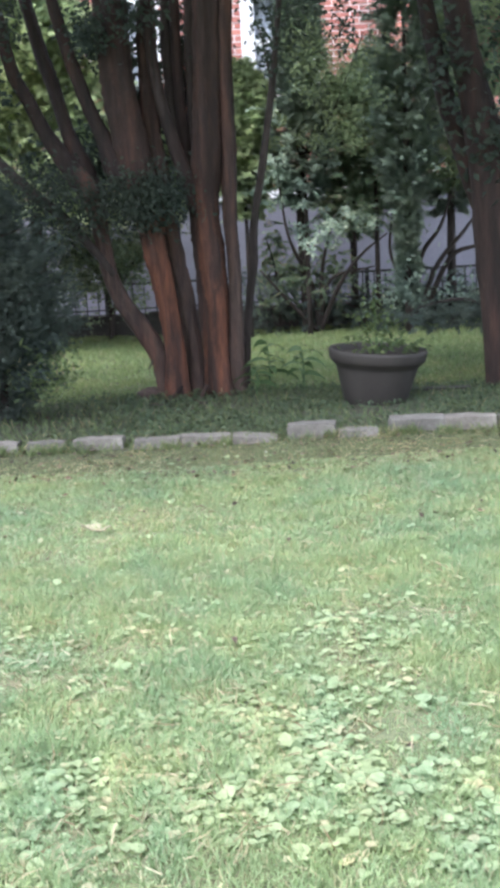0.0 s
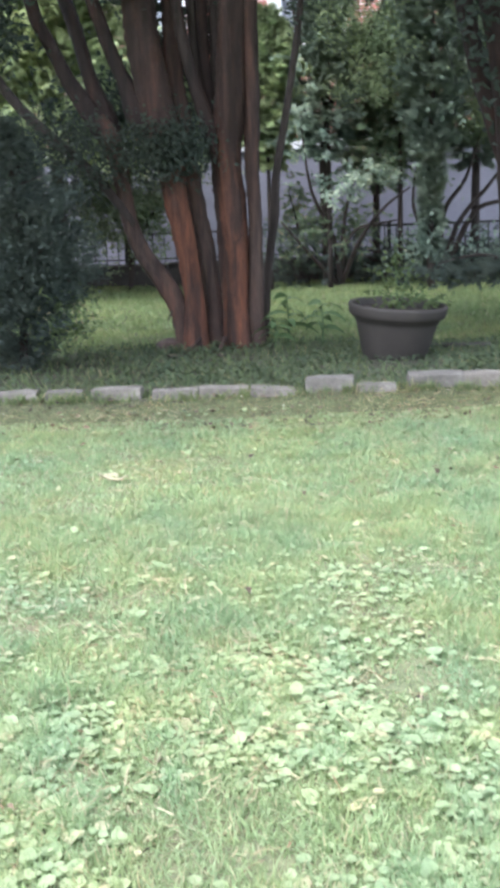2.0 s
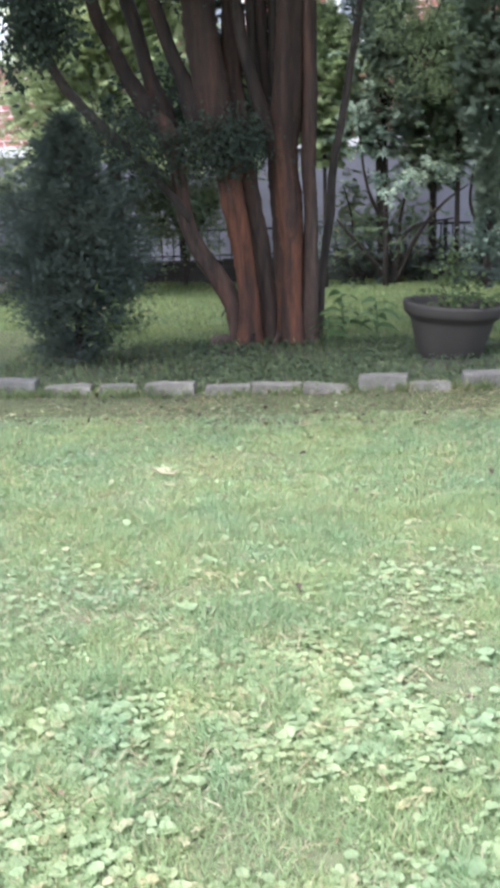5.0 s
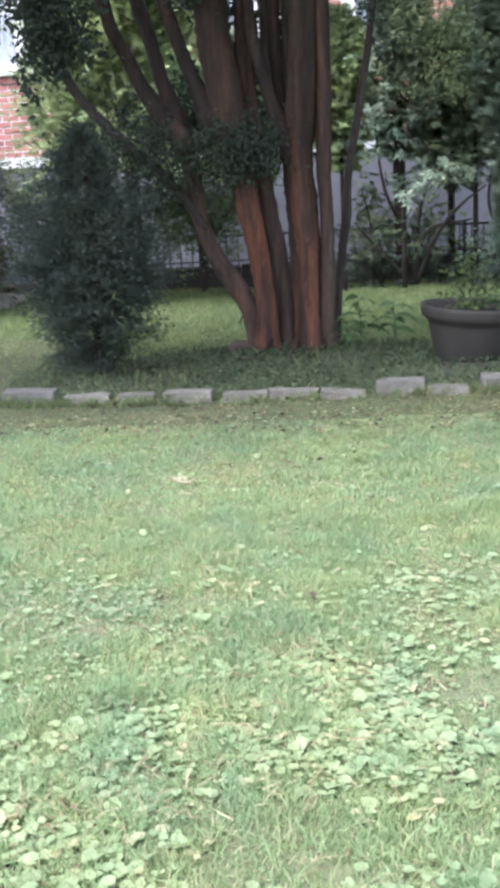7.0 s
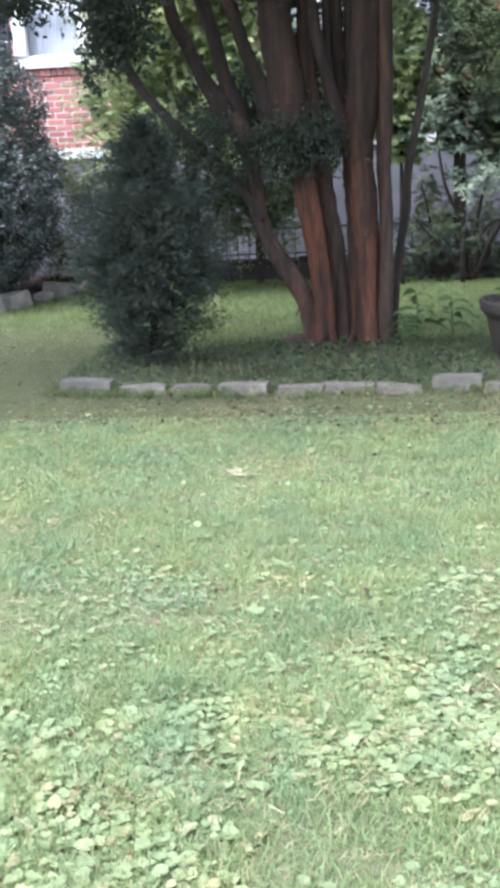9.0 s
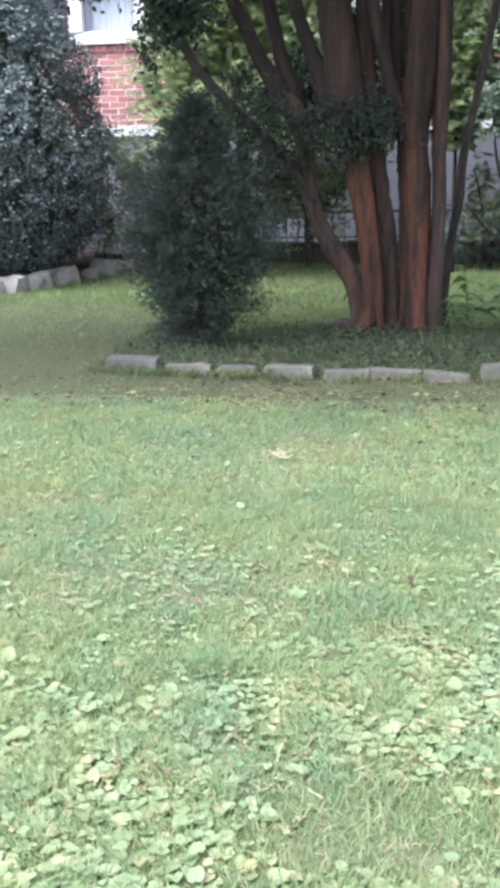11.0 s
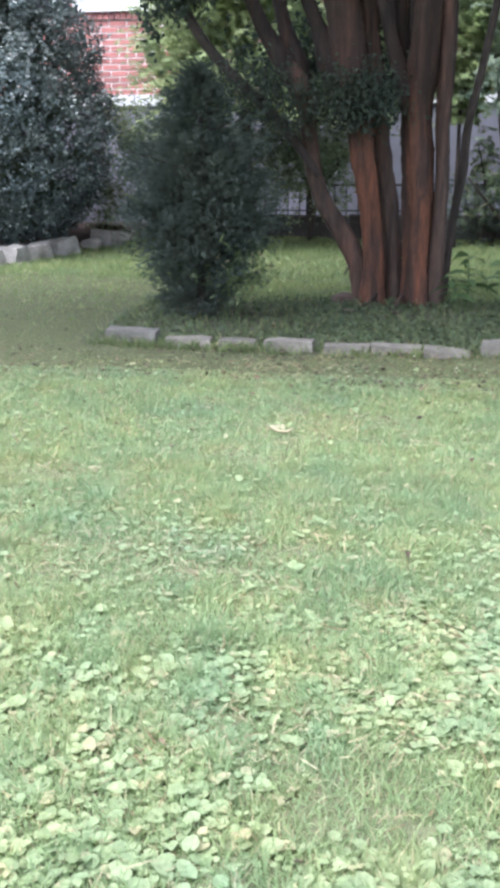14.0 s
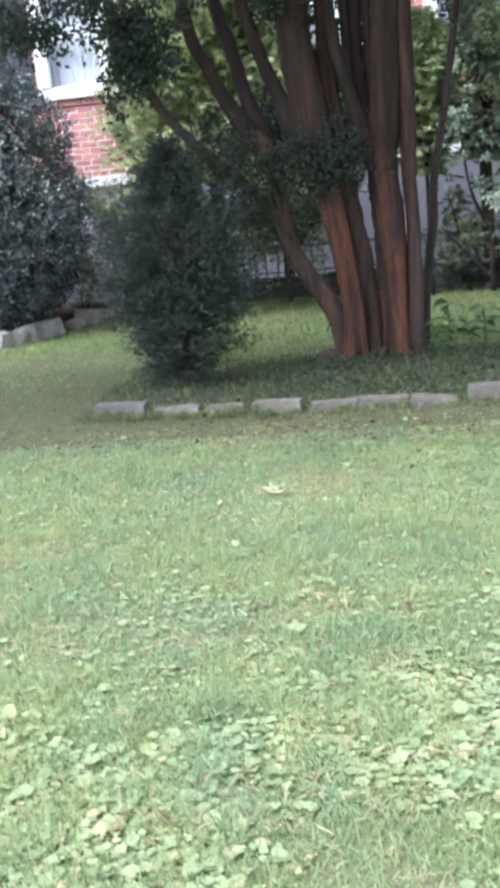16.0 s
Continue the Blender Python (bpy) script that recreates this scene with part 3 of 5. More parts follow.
def crepe_myrtle():
    h = hub("crepe_myrtle", pose(0, 0, 0))
    tagged(h, "multi-stemmed crepe myrtle with peeling cinnamon bark", "tree")
    stems = (
        (7.18, 0.0, ((-0.22, -.06, .12), (-0.257, 0.065, .088), (-0.305, 0.28, .068), (-0.406, 0.476, .066), (-0.53, 0.671, .058), (-0.599, 0.862, .052), (-0.626, 1.049, .052), (-0.649, 1.234, .054), (-0.70, 1.42, .068), (-0.78, 1.54, .06))),
        (7.10, 0.0, ((-0.20, -.06, .12), (-0.205, 0.075, .092), (-0.199, 0.287, .070), (-0.213, 0.477, .066), (-0.234, 0.665, .066), (-0.262, 0.851, .071), (-0.294, 1.035, .074), (-0.305, 1.18, .082), (-0.33, 1.36, .098), (-0.37, 1.538, .102), (-0.400, 1.75, .104), (-0.430, 1.924, .103), (-0.448, 2.095, .103), (-0.458, 2.264, .103), (-0.49, 2.6, .09), (-0.55, 3.2, .06), (-0.65, 4.0, .025))),
        (7.22, 0.0, ((-0.055, -.06, .08), (-0.058, 0.045, .064), (-0.066, 0.261, .056), (-0.083, 0.456, .056), (-0.118, 0.724, .057), (-0.150, 0.912, .055), (-0.178, 1.136, .054), (-0.200, 1.32, .054), (-0.219, 1.539, .054), (-0.258, 1.755, .056), (-0.266, 1.931, .062), (-0.258, 2.103, .064), (-0.245, 2.5, .055), (-0.15, 3.3, .02))),
        (7.10, 0.0, ((0.096, -.06, .125), (0.096, 0.047, .098), (0.089, 0.276, .086), (0.088, 0.465, .090), (0.085, 0.651, .096), (0.080, 0.835, .097), (0.070, 1.017, .096), (0.055, 1.162, .092), (0.058, 1.339, .094), (0.078, 1.514, .098), (0.094, 1.72, .094), (0.102, 1.89, .090), (0.108, 2.058, .086), (0.118, 2.224, .084), (0.13, 2.6, .074), (0.16, 3.2, .05), (0.25, 4.0, .02))),
        (7.12, 0.0, ((0.21, -.06, .085), (0.214, 0.062, .066), (0.216, 0.272, .056), (0.226, 0.46, .052), (0.231, 0.645, .047), (0.237, 0.829, .044), (0.232, 1.01, .043), (0.223, 1.154, .044), (0.227, 1.34, .047), (0.231, 1.54, .050), (0.232, 1.882, .051), (0.235, 2.216, .050), (0.27, 2.6, .045), (0.4, 3.3, .03), (0.6, 4.0, .015))),
        (7.40, 0.0, ((0.275, -.04, .030), (0.281, 0.034, .026), (0.312, 0.427, .024), (0.345, 0.696, .027), (0.377, 0.884, .031), (0.394, 1.145, .027), (0.451, 1.435, .027), (0.504, 1.72, .024), (0.563, 2.066, .023), (0.62, 2.5, .018), (0.7, 3.2, .01))),
    )
    for i, (y, lean, rows) in enumerate(stems):
        part("stem", tube(with_y(rows, y, lean), 22, 7, 0.08, i, 0.13), (M_GREYBARK, M_BARK, M_GREYBARK, M_BARK, M_GREYBARK, M_DARKBARK)[i], h, smooth=True)
    limbs = (
        (7.20, 0.0, ((-0.65, 1.26, .058), (-0.73, 1.44, .074), (-0.838, 1.606, .068), (-0.952, 1.791, .051), (-1.032, 1.972, .046), (-1.119, 2.152, .045), (-1.161, 2.327, .043), (-1.26, 2.7, .036), (-1.8, 3.4, .025), (-2.6, 4.0, .012))),
        (7.24, 0.0, ((-0.64, 1.24, .054), (-0.68, 1.43, .070), (-0.742, 1.603, .068), (-0.807, 1.785, .049), (-0.851, 1.965, .044), (-0.894, 2.142, .045), (-0.948, 2.318, .045), (-1.05, 2.75, .036), (-1.3, 3.7, .018))),
        (7.12, 0.0, ((-0.36, 1.32, .075), (-0.425, 1.46, .095), (-0.494, 1.575, .098), (-0.579, 1.761, .050), (-0.652, 1.938, .043), (-0.706, 2.112, .042), (-0.756, 2.284, .041), (-0.85, 2.7, .034), (-1.0, 3.6, .018))),
        (7.15, -0.01, ((-0.57, 0.86, .02), (-0.72, 1.07, .032), (-0.869, 1.245, .034), (-1.013, 1.38, .034), (-1.193, 1.552, .034), (-1.352, 1.74, .033), (-1.453, 1.923, .032), (-1.518, 2.067, .031), (-1.62, 2.4, .026), (-1.8, 2.9, .015))),
        (7.10, 0.0, ((0.03, 1.26, .070), (-0.014, 1.343, .062), (-0.082, 1.558, .050), (-0.132, 1.734, .045), (-0.175, 1.908, .041), (-0.206, 2.079, .038), (-0.226, 2.247, .037), (-0.26, 2.7, .03), (-0.35, 3.6, .015))),
        (7.25, 0.0, ((0.05, 1.25, .060), (0.03, 1.345, .055), (-0.022, 1.562, .045), (-0.055, 1.741, .039), (-0.065, 1.916, .035), (-0.065, 2.089, .035), (-0.068, 2.259, .035), (-0.06, 2.7, .03), (0.0, 3.5, .015))),
        (7.22, 0.0, ((-0.36, 1.45, .070), (-0.40, 1.75, .06), (-0.42, 1.95, .055), (-0.42, 2.15, .05), (-0.41, 2.4, .045), (-0.36, 3.2, .025))),
        (7.24, 0.0, ((0.10, 1.42, .055), (0.155, 1.72, .054), (0.165, 2.05, .052), (0.175, 2.4, .045), (0.25, 3.4, .02))),
        (7.30, 0.0, ((-0.02, 1.45, .036), (-0.09, 1.72, .036), (-0.125, 1.95, .036), (-0.128, 2.15, .036), (-0.13, 2.45, .034), (-0.08, 3.3, .015))),
        (7.30, 0.0, ((0.02, 1.40, .040), (0.01, 1.70, .040), (0.015, 2.0, .038), (0.02, 2.4, .034), (0.05, 3.3, .015))),
    )
    for i, (y, lean, rows) in enumerate(limbs):
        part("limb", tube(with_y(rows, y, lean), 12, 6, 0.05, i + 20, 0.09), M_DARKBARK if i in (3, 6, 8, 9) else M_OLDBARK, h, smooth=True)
    part("spur", tube([(-0.31, 7.14, 0.30, .012), (-0.345, 7.12, 0.285, .009), (-0.385, 7.10, 0.22, .005)], 7, 4, 0.1, 9), M_DARKBARK, h, smooth=True)
    for pts in (((-0.17, 7.05, 0.10), (-0.22, 6.98, 0.05), (-0.29, 6.90, 0.02), (-0.36, 6.84, 0.0)), ((0.0, 7.02, 0.10), (-0.03, 6.95, 0.05), (-0.08, 6.90, 0.01))):
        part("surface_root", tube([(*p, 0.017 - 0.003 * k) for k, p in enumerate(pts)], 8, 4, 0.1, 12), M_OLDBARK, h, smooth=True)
    # crown above, and leafy shoots in the crotch
    n = 20000
    d = ways(n)
    r = RNG.uniform(0.25, 1, n) ** 0.4
    P = d * r[:, None] * np.array([2.4, 2.0, 1.25]) + np.array([-0.45, 5.7, 4.25])
    P[:, 2] += lump(P, 1.2, 0.5)
    P = P[lump(P, 1.6, 1.0) > -0.28]
    # unseen extra lobe on the left, added to shade the lawn below
    shade_lobe = ways(13000) * (RNG.uniform(0.2, 1, 13000) ** 0.4)[:, None] * np.array([2.1, 1.5, 0.5]) + np.array([-3.3, 5.1, 3.8])
    P = np.concatenate([P, shade_lobe[lump(shade_lobe, 1.6, 1.0) > -0.3]])
    m = len(P)
    scatter("crown", "leaf", P, ways(m, 0.5, 0.5), ways(m) + [0, 0, 1], RNG.uniform(.08, .14, m), RNG.uniform(.045, .07, m), M_CREPE, h, "dark green leafy crown")
    shoots = []
    for cx, cz, sx, sz, k in ((-0.28, 1.33, 0.26, 0.17, 1300), (-0.36, 1.24, 0.2, 0.12, 420), (-0.20, 1.42, 0.18, 0.16, 420), (-0.46, 1.42, 0.22, 0.16, 320), (-0.66, 1.30, 0.24, 0.18, 300), (-0.86, 1.36, 0.3, 0.22, 520), (-1.12, 1.40, 0.3, 0.2, 560), (-0.85, 1.15, 0.2, 0.14, 220)):
        P = RNG.normal(size=(k, 3)) * [sx * 0.5, 0.1, sz * 0.5] + [cx, 6.97, cz]
        shoots.append(P)
    fine = sum(len(q) for q in shoots)
    # drooping foliage at the end of the low branch, sparse twigs elsewhere
    for x, z, sx, sz, k in ((-1.50, 2.08, 0.14, 0.24, 1000), (-1.52, 2.32, 0.22, 0.2, 800), (-1.38, 2.15, 0.16, 0.2, 420), (-1.66, 1.88, 0.04, 0.18, 110), (-1.30, 1.98, 0.2, 0.12, 160), (-2.15, 2.31, 0.28, 0.14, 800), (-1.9, 2.5, 0.4, 0.12, 420), (-0.58, 2.36, 0.14, 0.12, 320)):
        shoots.append(RNG.normal(size=(k, 3)) * [sx * 0.55, 0.14, sz * 0.55] + [x, 7.0, z])
    for x, z, sx, sz, k in ((-0.62, 1.5, 0.24, 0.26, 420), (-0.2, 1.45, 0.2, 0.3, 380), (-0.95, 1.5, 0.3, 0.26, 380), (-0.42, 2.3, 0.16, 0.4, 420), (-0.08, 2.2, 0.22, 0.5, 1300), (-0.66, 1.7, 0.3, 0.25, 420)):
        shoots.append(RNG.normal(size=(k, 3)) * [sx * 0.55, 0.08, sz * 0.55] + [x, 7.42, z])
    for x, z, l, k in ((-0.62, 2.55, 0.3, 160), (-0.35, 2.6, 0.3, 130), (-0.2, 2.6, 0.2, 80), (0.5, 2.6, 0.5, 190), (0.68, 2.6, 0.35, 110), (1.0, 2.7, 0.5, 160), (-2.3, 2.75, 0.45, 260), (-1.1, 2.7, 0.35, 160), (-1.75, 2.8, 0.5, 260)):
        t = RNG.uniform(0, 1, k)
        shoots.append(np.stack([x + RNG.normal(size=k) * 0.1 * (1.15 - t), 7.0 + RNG.normal(size=k) * 0.16, z - t * l + RNG.normal(size=k) * 0.05], 1))
    P = np.concatenate(shoots)
    k = len(P)
    ob = scatter("leaf_spray", "leaf", P, ways(k, 0.3, 0.6), ways(k) + [0, -0.6, 0.5], np.where(np.arange(k) < fine, 0.6, 0.85) * RNG.uniform(.04, .08, k), np.where(np.arange(k) < fine, 0.6, 0.85) * RNG.uniform(.022, .04, k), M_CREPE, h)
    tagged(ob, kind="stuff")


crepe_myrtle()


def second_tree():
    h = hub("tree", pose(0, 0, 0))
    tagged(h, "dark multi-stemmed tree with drooping leafy branches", "tree")
    stems = (((2.02, -.06, .17), (2.02, 0.06, .14), (1.98, 0.5, .125), (1.93, 1.0, .12), (1.90, 1.5, .12), (1.80, 2.0, .10), (1.70, 2.5, .08), (1.6, 3.4, .04)),
             ((2.20, -.06, .11), (2.22, 0.06, .09), (2.27, 0.6, .08), (2.32, 1.2, .08), (2.36, 2.0, .07), (2.5, 3.4, .03)),
             ((1.93, 1.15, .08), (1.80, 1.5, .07), (1.66, 1.95, .06), (1.55, 2.5, .05), (1.45, 3.3, .02)))
    for i, rows in enumerate(stems):
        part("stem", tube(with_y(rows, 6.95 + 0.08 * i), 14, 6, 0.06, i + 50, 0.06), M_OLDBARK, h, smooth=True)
    n = 30000
    P = ways(n) * (RNG.uniform(0.2, 1, n) ** 0.4)[:, None] * np.array([2.6, 2.6, 1.2]) + np.array([3.0, 6.9, 4.0])
    # made-up crown part out of view, added to shade the right of the lawn
    low = ways(18000) * (RNG.uniform(0.2, 1, 18000) ** 0.4)[:, None] * np.array([1.7, 2.0, 0.8]) + np.array([2.4, 3.3, 4.3])
    P = np.concatenate([P, low])
    P = P[lump(P, 1.6, 1.0) > -0.25]
    m = len(P)
    scatter("crown", "leaf", P, ways(m, 0.5, 0.5), ways(m) + [0, 0, 1], RNG.uniform(.08, .14, m), RNG.uniform(.045, .07, m), M_CREPE, h)
    shoots = []
    for x, y, z, sx, sz, k in ((1.95, 6.85, 1.55, .2, .2, 260), (1.62, 6.9, 2.0, .15, .35, 200), (2.2, 6.8, 1.9, .3, .4, 380), (2.2, 6.9, 2.4, .4, .3, 380)):
        P = RNG.normal(size=(k, 3)) * [sx * 0.6, 0.13, sz * 0.6] + [x, y, z]
        shoots.append(P)
    P = np.concatenate(shoots)
    k = len(P)
    ob = scatter("leaf_spray", "leaf", P, ways(k, 0.3, 0.5), ways(k) + [0, -0.6, 0.5], RNG.uniform(.05, .09, k), RNG.uniform(.03, .045, k), M_CREPE, h)
    tagged(ob, kind="stuff")


second_tree()


# ---- shrubs ----
def cedar():
    h = hub("cedar_shrub", pose(0, 0, 0))
    tagged(h, "dense dark green young cedar with feathery sprays", "shrub")
    cx, cy = -1.265, 6.6
    part("trunk", tube([(cx - 0.02, cy, -0.05, .03), (cx, cy, 0.3, .025), (cx + 0.02, cy, 0.8, .018), (cx, cy, 1.5, .008)], 8, 4, 0.1, 3), M_DARKBARK, h, smooth=True)
    prof_z = [0.1, 0.2, 0.35, 0.48, 0.63, 0.75, 0.9, 1.1, 1.27, 1.44, 1.62]
    prof_r = [0.18, 0.25, 0.33, 0.41, 0.49, 0.51, 0.48, 0.39, 0.28, 0.17, 0.03]
    points, outs = [], []
    for k in range(660):
        z = RNG.uniform(0.16, 1.62)
        if (z < 0.42 and RNG.uniform() < 0.45) or (z > 1.1 and RNG.uniform() < 0.35):
            continue
        a = k * 2.399 + RNG.uniform(-0.4, 0.4)
        r = float(np.interp(z, prof_z, prof_r)) * RNG.uniform(0.5, 1.16)
        way = np.array([math.cos(a), math.sin(a), RNG.uniform(0.0, 0.6)])
        n = int(26 + 100 * r)
        f = RNG.uniform(0.25, 1, n)
        p = np.array([cx, cy, z - 0.12]) + way * (f * r)[:, None] + RNG.normal(size=(n, 3)) * [0.03, 0.03, 0.028]
        p[:, 2] -= 0.10 * f * f * r
        points.append(p)
        outs.append(way + RNG.normal(size=(n, 3)) * 0.45)
        if k % 6 == 0:
            q = np.array([cx, cy, z - 0.12])
            part("branch", tube([(*q, .008), (*(q + way * r * 0.5), .005), (*(q + way * r * 0.95), .002)], 5, 3, 0.0), M_DARKBARK, h)
    P, out = np.concatenate(points), np.concatenate(outs)
    n = len(P)
    scatter("foliage", "spray", P, out, ways(n) + [0, 0, 0.5], RNG.uniform(.024, .06, n), RNG.uniform(.022, .046, n), M_CEDAR, h)
    # paler young shoots low on one side
    k = 340
    P = RNG.normal(size=(k, 3)) * [0.10, 0.06, 0.08] + [-0.98, 6.42, 0.32]
    ob = scatter("young_growth", "leaf", P, ways(k, 0.2), ways(k) + [0, -0.5, 0.5], RNG.uniform(.03, .07, k), RNG.uniform(.012, .02, k), M_TUFT, h, "paler green shoots")
    tagged(ob, kind="stuff")


cedar()


def holly():
    h = hub("holly_shrub", pose(0, 0, 0))
    tagged(h, "large glossy dark green holly shrub", "shrub")
    cx, cy = -4.42, 10.35
    part("trunk", tube([(cx, cy, 0, .08), (cx, cy, 1.2, .06), (cx, cy, 2.6, .03)], 8, 4, 0.1, 5), M_DARKBARK, h, smooth=True)
    zs, rs = [0.1, 0.35, 0.9, 1.4, 2.1, 2.5, 3.1, 3.6], [0.95, 1.25, 1.52, 1.54, 1.36, 1.08, 0.55, 0.1]

    def shell(n, inner):
        z, a = RNG.uniform(0.14, 3.6, n), RNG.uniform(0, 2 * math.pi, n)
        q = np.stack([np.cos(a) * 1.5, np.sin(a) * 1.5, z], 1)
        r = np.interp(z, zs, rs) * (1 + lump(q, 2.2, 0.14) + lump(q, 6.0, 0.09)) * RNG.uniform(inner, 1, n) ** 0.5
        return np.stack([cx + np.cos(a) * r, cy + np.sin(a) * r, z], 1), np.stack([np.cos(a), np.sin(a), np.full(n, 0.45)], 1)

    # leaves gathered in rosettes at the shoot tips, over a loose dark inside
    tips, way = shell(6000, 0.75)
    P, out = np.repeat(tips, 12, axis=0), np.repeat(way, 12, axis=0)
    n = len(P)
    side = ways(n)
    P = P + side * RNG.uniform(0.01, 0.05, n)[:, None]
    along = side + 0.35 * out
    P2, out2 = shell(30000, 0.1)
    P, along = np.concatenate([P, P2]), np.concatenate([along, out2 + ways(30000) * 0.9])
    out = np.concatenate([out, out2])
    n = len(P)
    scatter("foliage", "leaf", P, along, out + RNG.normal(size=(n, 3)) * 0.3, RNG.uniform(.03, .052, n), RNG.uniform(.019, .032, n), M_HOLLY, h)
    # backing leaves in the darker crepe colour, painting the shade inside the shrub
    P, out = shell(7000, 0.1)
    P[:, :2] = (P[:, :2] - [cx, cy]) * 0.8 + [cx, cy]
    scatter("inner_foliage", "leaf", P, ways(7000), out + ways(7000) * 0.5, RNG.uniform(.10, .17, 7000), RNG.uniform(.06, .10, 7000), M_CREPE, h, "inner backing leaves, interior shade put into their dark colour")


holly()


def plume_tree(name, label, leaf, cx, cy, zs, rs, plumes, tall, stout=0.07, depth=1.0, inner=None):
    """Plumes set round a trunk: each a curved branchlet that sweeps out and up, with sprays along it."""
    h = hub(name, pose(0, 0, 0))
    tagged(h, label, "shrub")
    part("trunk", tube([(cx, cy, -0.05, stout), (cx, cy, tall * 0.5, stout * 0.7), (cx, cy, tall, stout * 0.2)], 8, 4, 0.1, 6), M_DARKBARK, h, smooth=True)
    points, outs, sizes = [], [], []
    for k in range(plumes):
        z = RNG.uniform(zs[0], zs[-1])
        a = k * 2.399 + RNG.uniform(-0.5, 0.5)
        r = float(np.interp(z, zs, rs)) * RNG.uniform(0.55, 1.12)
        way = np.array([math.cos(a), math.sin(a) * depth, 0.0])
        n = 26
        f = np.linspace(0.3, 1, n)
        lift = (RNG.uniform(0.25, 0.6) * r + 0.08) * min(1.0, max(-0.2, (z - zs[0] - 0.1) / 0.7))
        droop = RNG.uniform(0.1, 0.35) * r
        p = np.array([cx, cy, z - 0.15]) + way * (f * r)[:, None]
        p[:, 2] += lift * f - droop * np.clip(f - 0.6, 0, 1) ** 2 * 4
        side = np.cross(way, [0, 0, 1]) * np.where(np.arange(n) % 2, 1, -1)[:, None]
        p += RNG.normal(size=(n, 3)) * 0.012
        points.append(p)
        tip = way * r + np.outer(lift - droop * np.clip(f - 0.6, 0, 1) * 8, [0, 0, 1])
        outs.append(tip / np.linalg.norm(tip, axis=1, keepdims=True) + side * 0.55 + RNG.normal(size=(n, 3)) * 0.16)
        sizes.append(RNG.uniform(0.09, 0.15, n) * (1.3 - 0.75 * f))
    P, out, s = np.concatenate(points), np.concatenate(outs), np.concatenate(sizes)
    n = len(P)
    scatter("foliage", "spray", P, out, ways(n) * 0.4 + [0, -0.35, 0.8], s, s * 1.15, leaf, h)
    # filler sprays inside; a given inner leaf is darkened as if in shade
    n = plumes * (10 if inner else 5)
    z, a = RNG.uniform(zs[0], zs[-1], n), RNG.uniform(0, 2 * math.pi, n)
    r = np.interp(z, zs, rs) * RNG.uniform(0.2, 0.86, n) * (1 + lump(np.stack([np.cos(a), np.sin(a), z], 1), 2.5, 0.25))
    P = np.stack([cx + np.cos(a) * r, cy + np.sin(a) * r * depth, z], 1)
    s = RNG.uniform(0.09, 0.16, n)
    scatter("inner_foliage", "spray", P, np.stack([np.cos(a), np.sin(a), np.full(n, 0.3)], 1) + ways(n) * 0.6, ways(n) + [0, -0.3, 0.6], s, s * 1.3, inner or leaf, h, "inner filler sprays, shade toned into the cypress ones")


GOLDEN = "golden_cypress", "yellow-green cypress with plume-like sprays", M_GOLD
plume_tree(*GOLDEN, -1.54, 10.4, [1.45, 1.6, 1.8, 2.2, 2.7, 3.4, 4.0], [0.95, 1.05, 1.08, 1.05, 0.92, 0.56, 0.15], 780, 4.0, inner=M_GOLDINSHADE)
plume_tree(*GOLDEN, 0.5, 10.9, [1.4, 1.7, 2.05, 2.4, 2.7], [0.16, 0.36, 0.46, 0.32, 0.08], 210, 2.7, 0.025, inner=M_GOLDINSHADE)

plume_tree(*GOLDEN, -0.35, 11.5, [1.3, 1.6, 1.9, 2.2, 2.5], [0.2, 0.34, 0.4, 0.3, 0.08], 150, 2.5, 0.02, inner=M_GOLDINSHADE)

SHADED = "evergreen_tree", "shaded dark green evergreen with drooping plumes", M_EVERGREEN
plume_tree(*SHADED, 2.05, 10.4, [0.5, 0.9, 1.25, 1.5, 2.0, 2.6, 3.4], [0.05, 0.07, 0.11, 0.24, 0.42, 0.45, 0.25], 230, 3.4, 0.045, 0.7)
plume_tree(*SHADED, 1.1, 10.8, [1.5, 1.7, 2.0, 2.4, 2.8, 3.4], [0.20, 0.34, 0.36, 0.30, 0.24, 0.2], 230, 3.4, 0.03, 0.8)
plume_tree("evergreen_tree", "soft mid-green evergreen with feathery plumes", M_GOLDSHADE, 1.85, 11.0, [1.6, 1.8, 2.1, 2.5, 2.8], [0.2, 0.42, 0.5, 0.36, 0.1], 190, 2.8, 0.03, 0.7)
plume_tree(*SHADED, 2.65, 11.1, [1.35, 1.6, 2.0, 2.8, 3.6], [0.2, 0.40, 0.55, 0.5, 0.1], 220, 3.6, 0.05, 0.7)
plume_tree("evergreen_tree", "soft mid-green evergreen with feathery plumes", M_GOLDSHADE, 1.66, 11.3, [1.15, 1.35, 1.6, 1.9], [0.32, 0.42, 0.36, 0.1], 90, 1.9, 0.03, 0.7)
plume_tree(*GOLDEN, 1.68, 11.6, [2.0, 2.15, 2.35, 2.6], [0.2, 0.4, 0.38, 0.1], 60, 2.6, 0.03, 0.6)


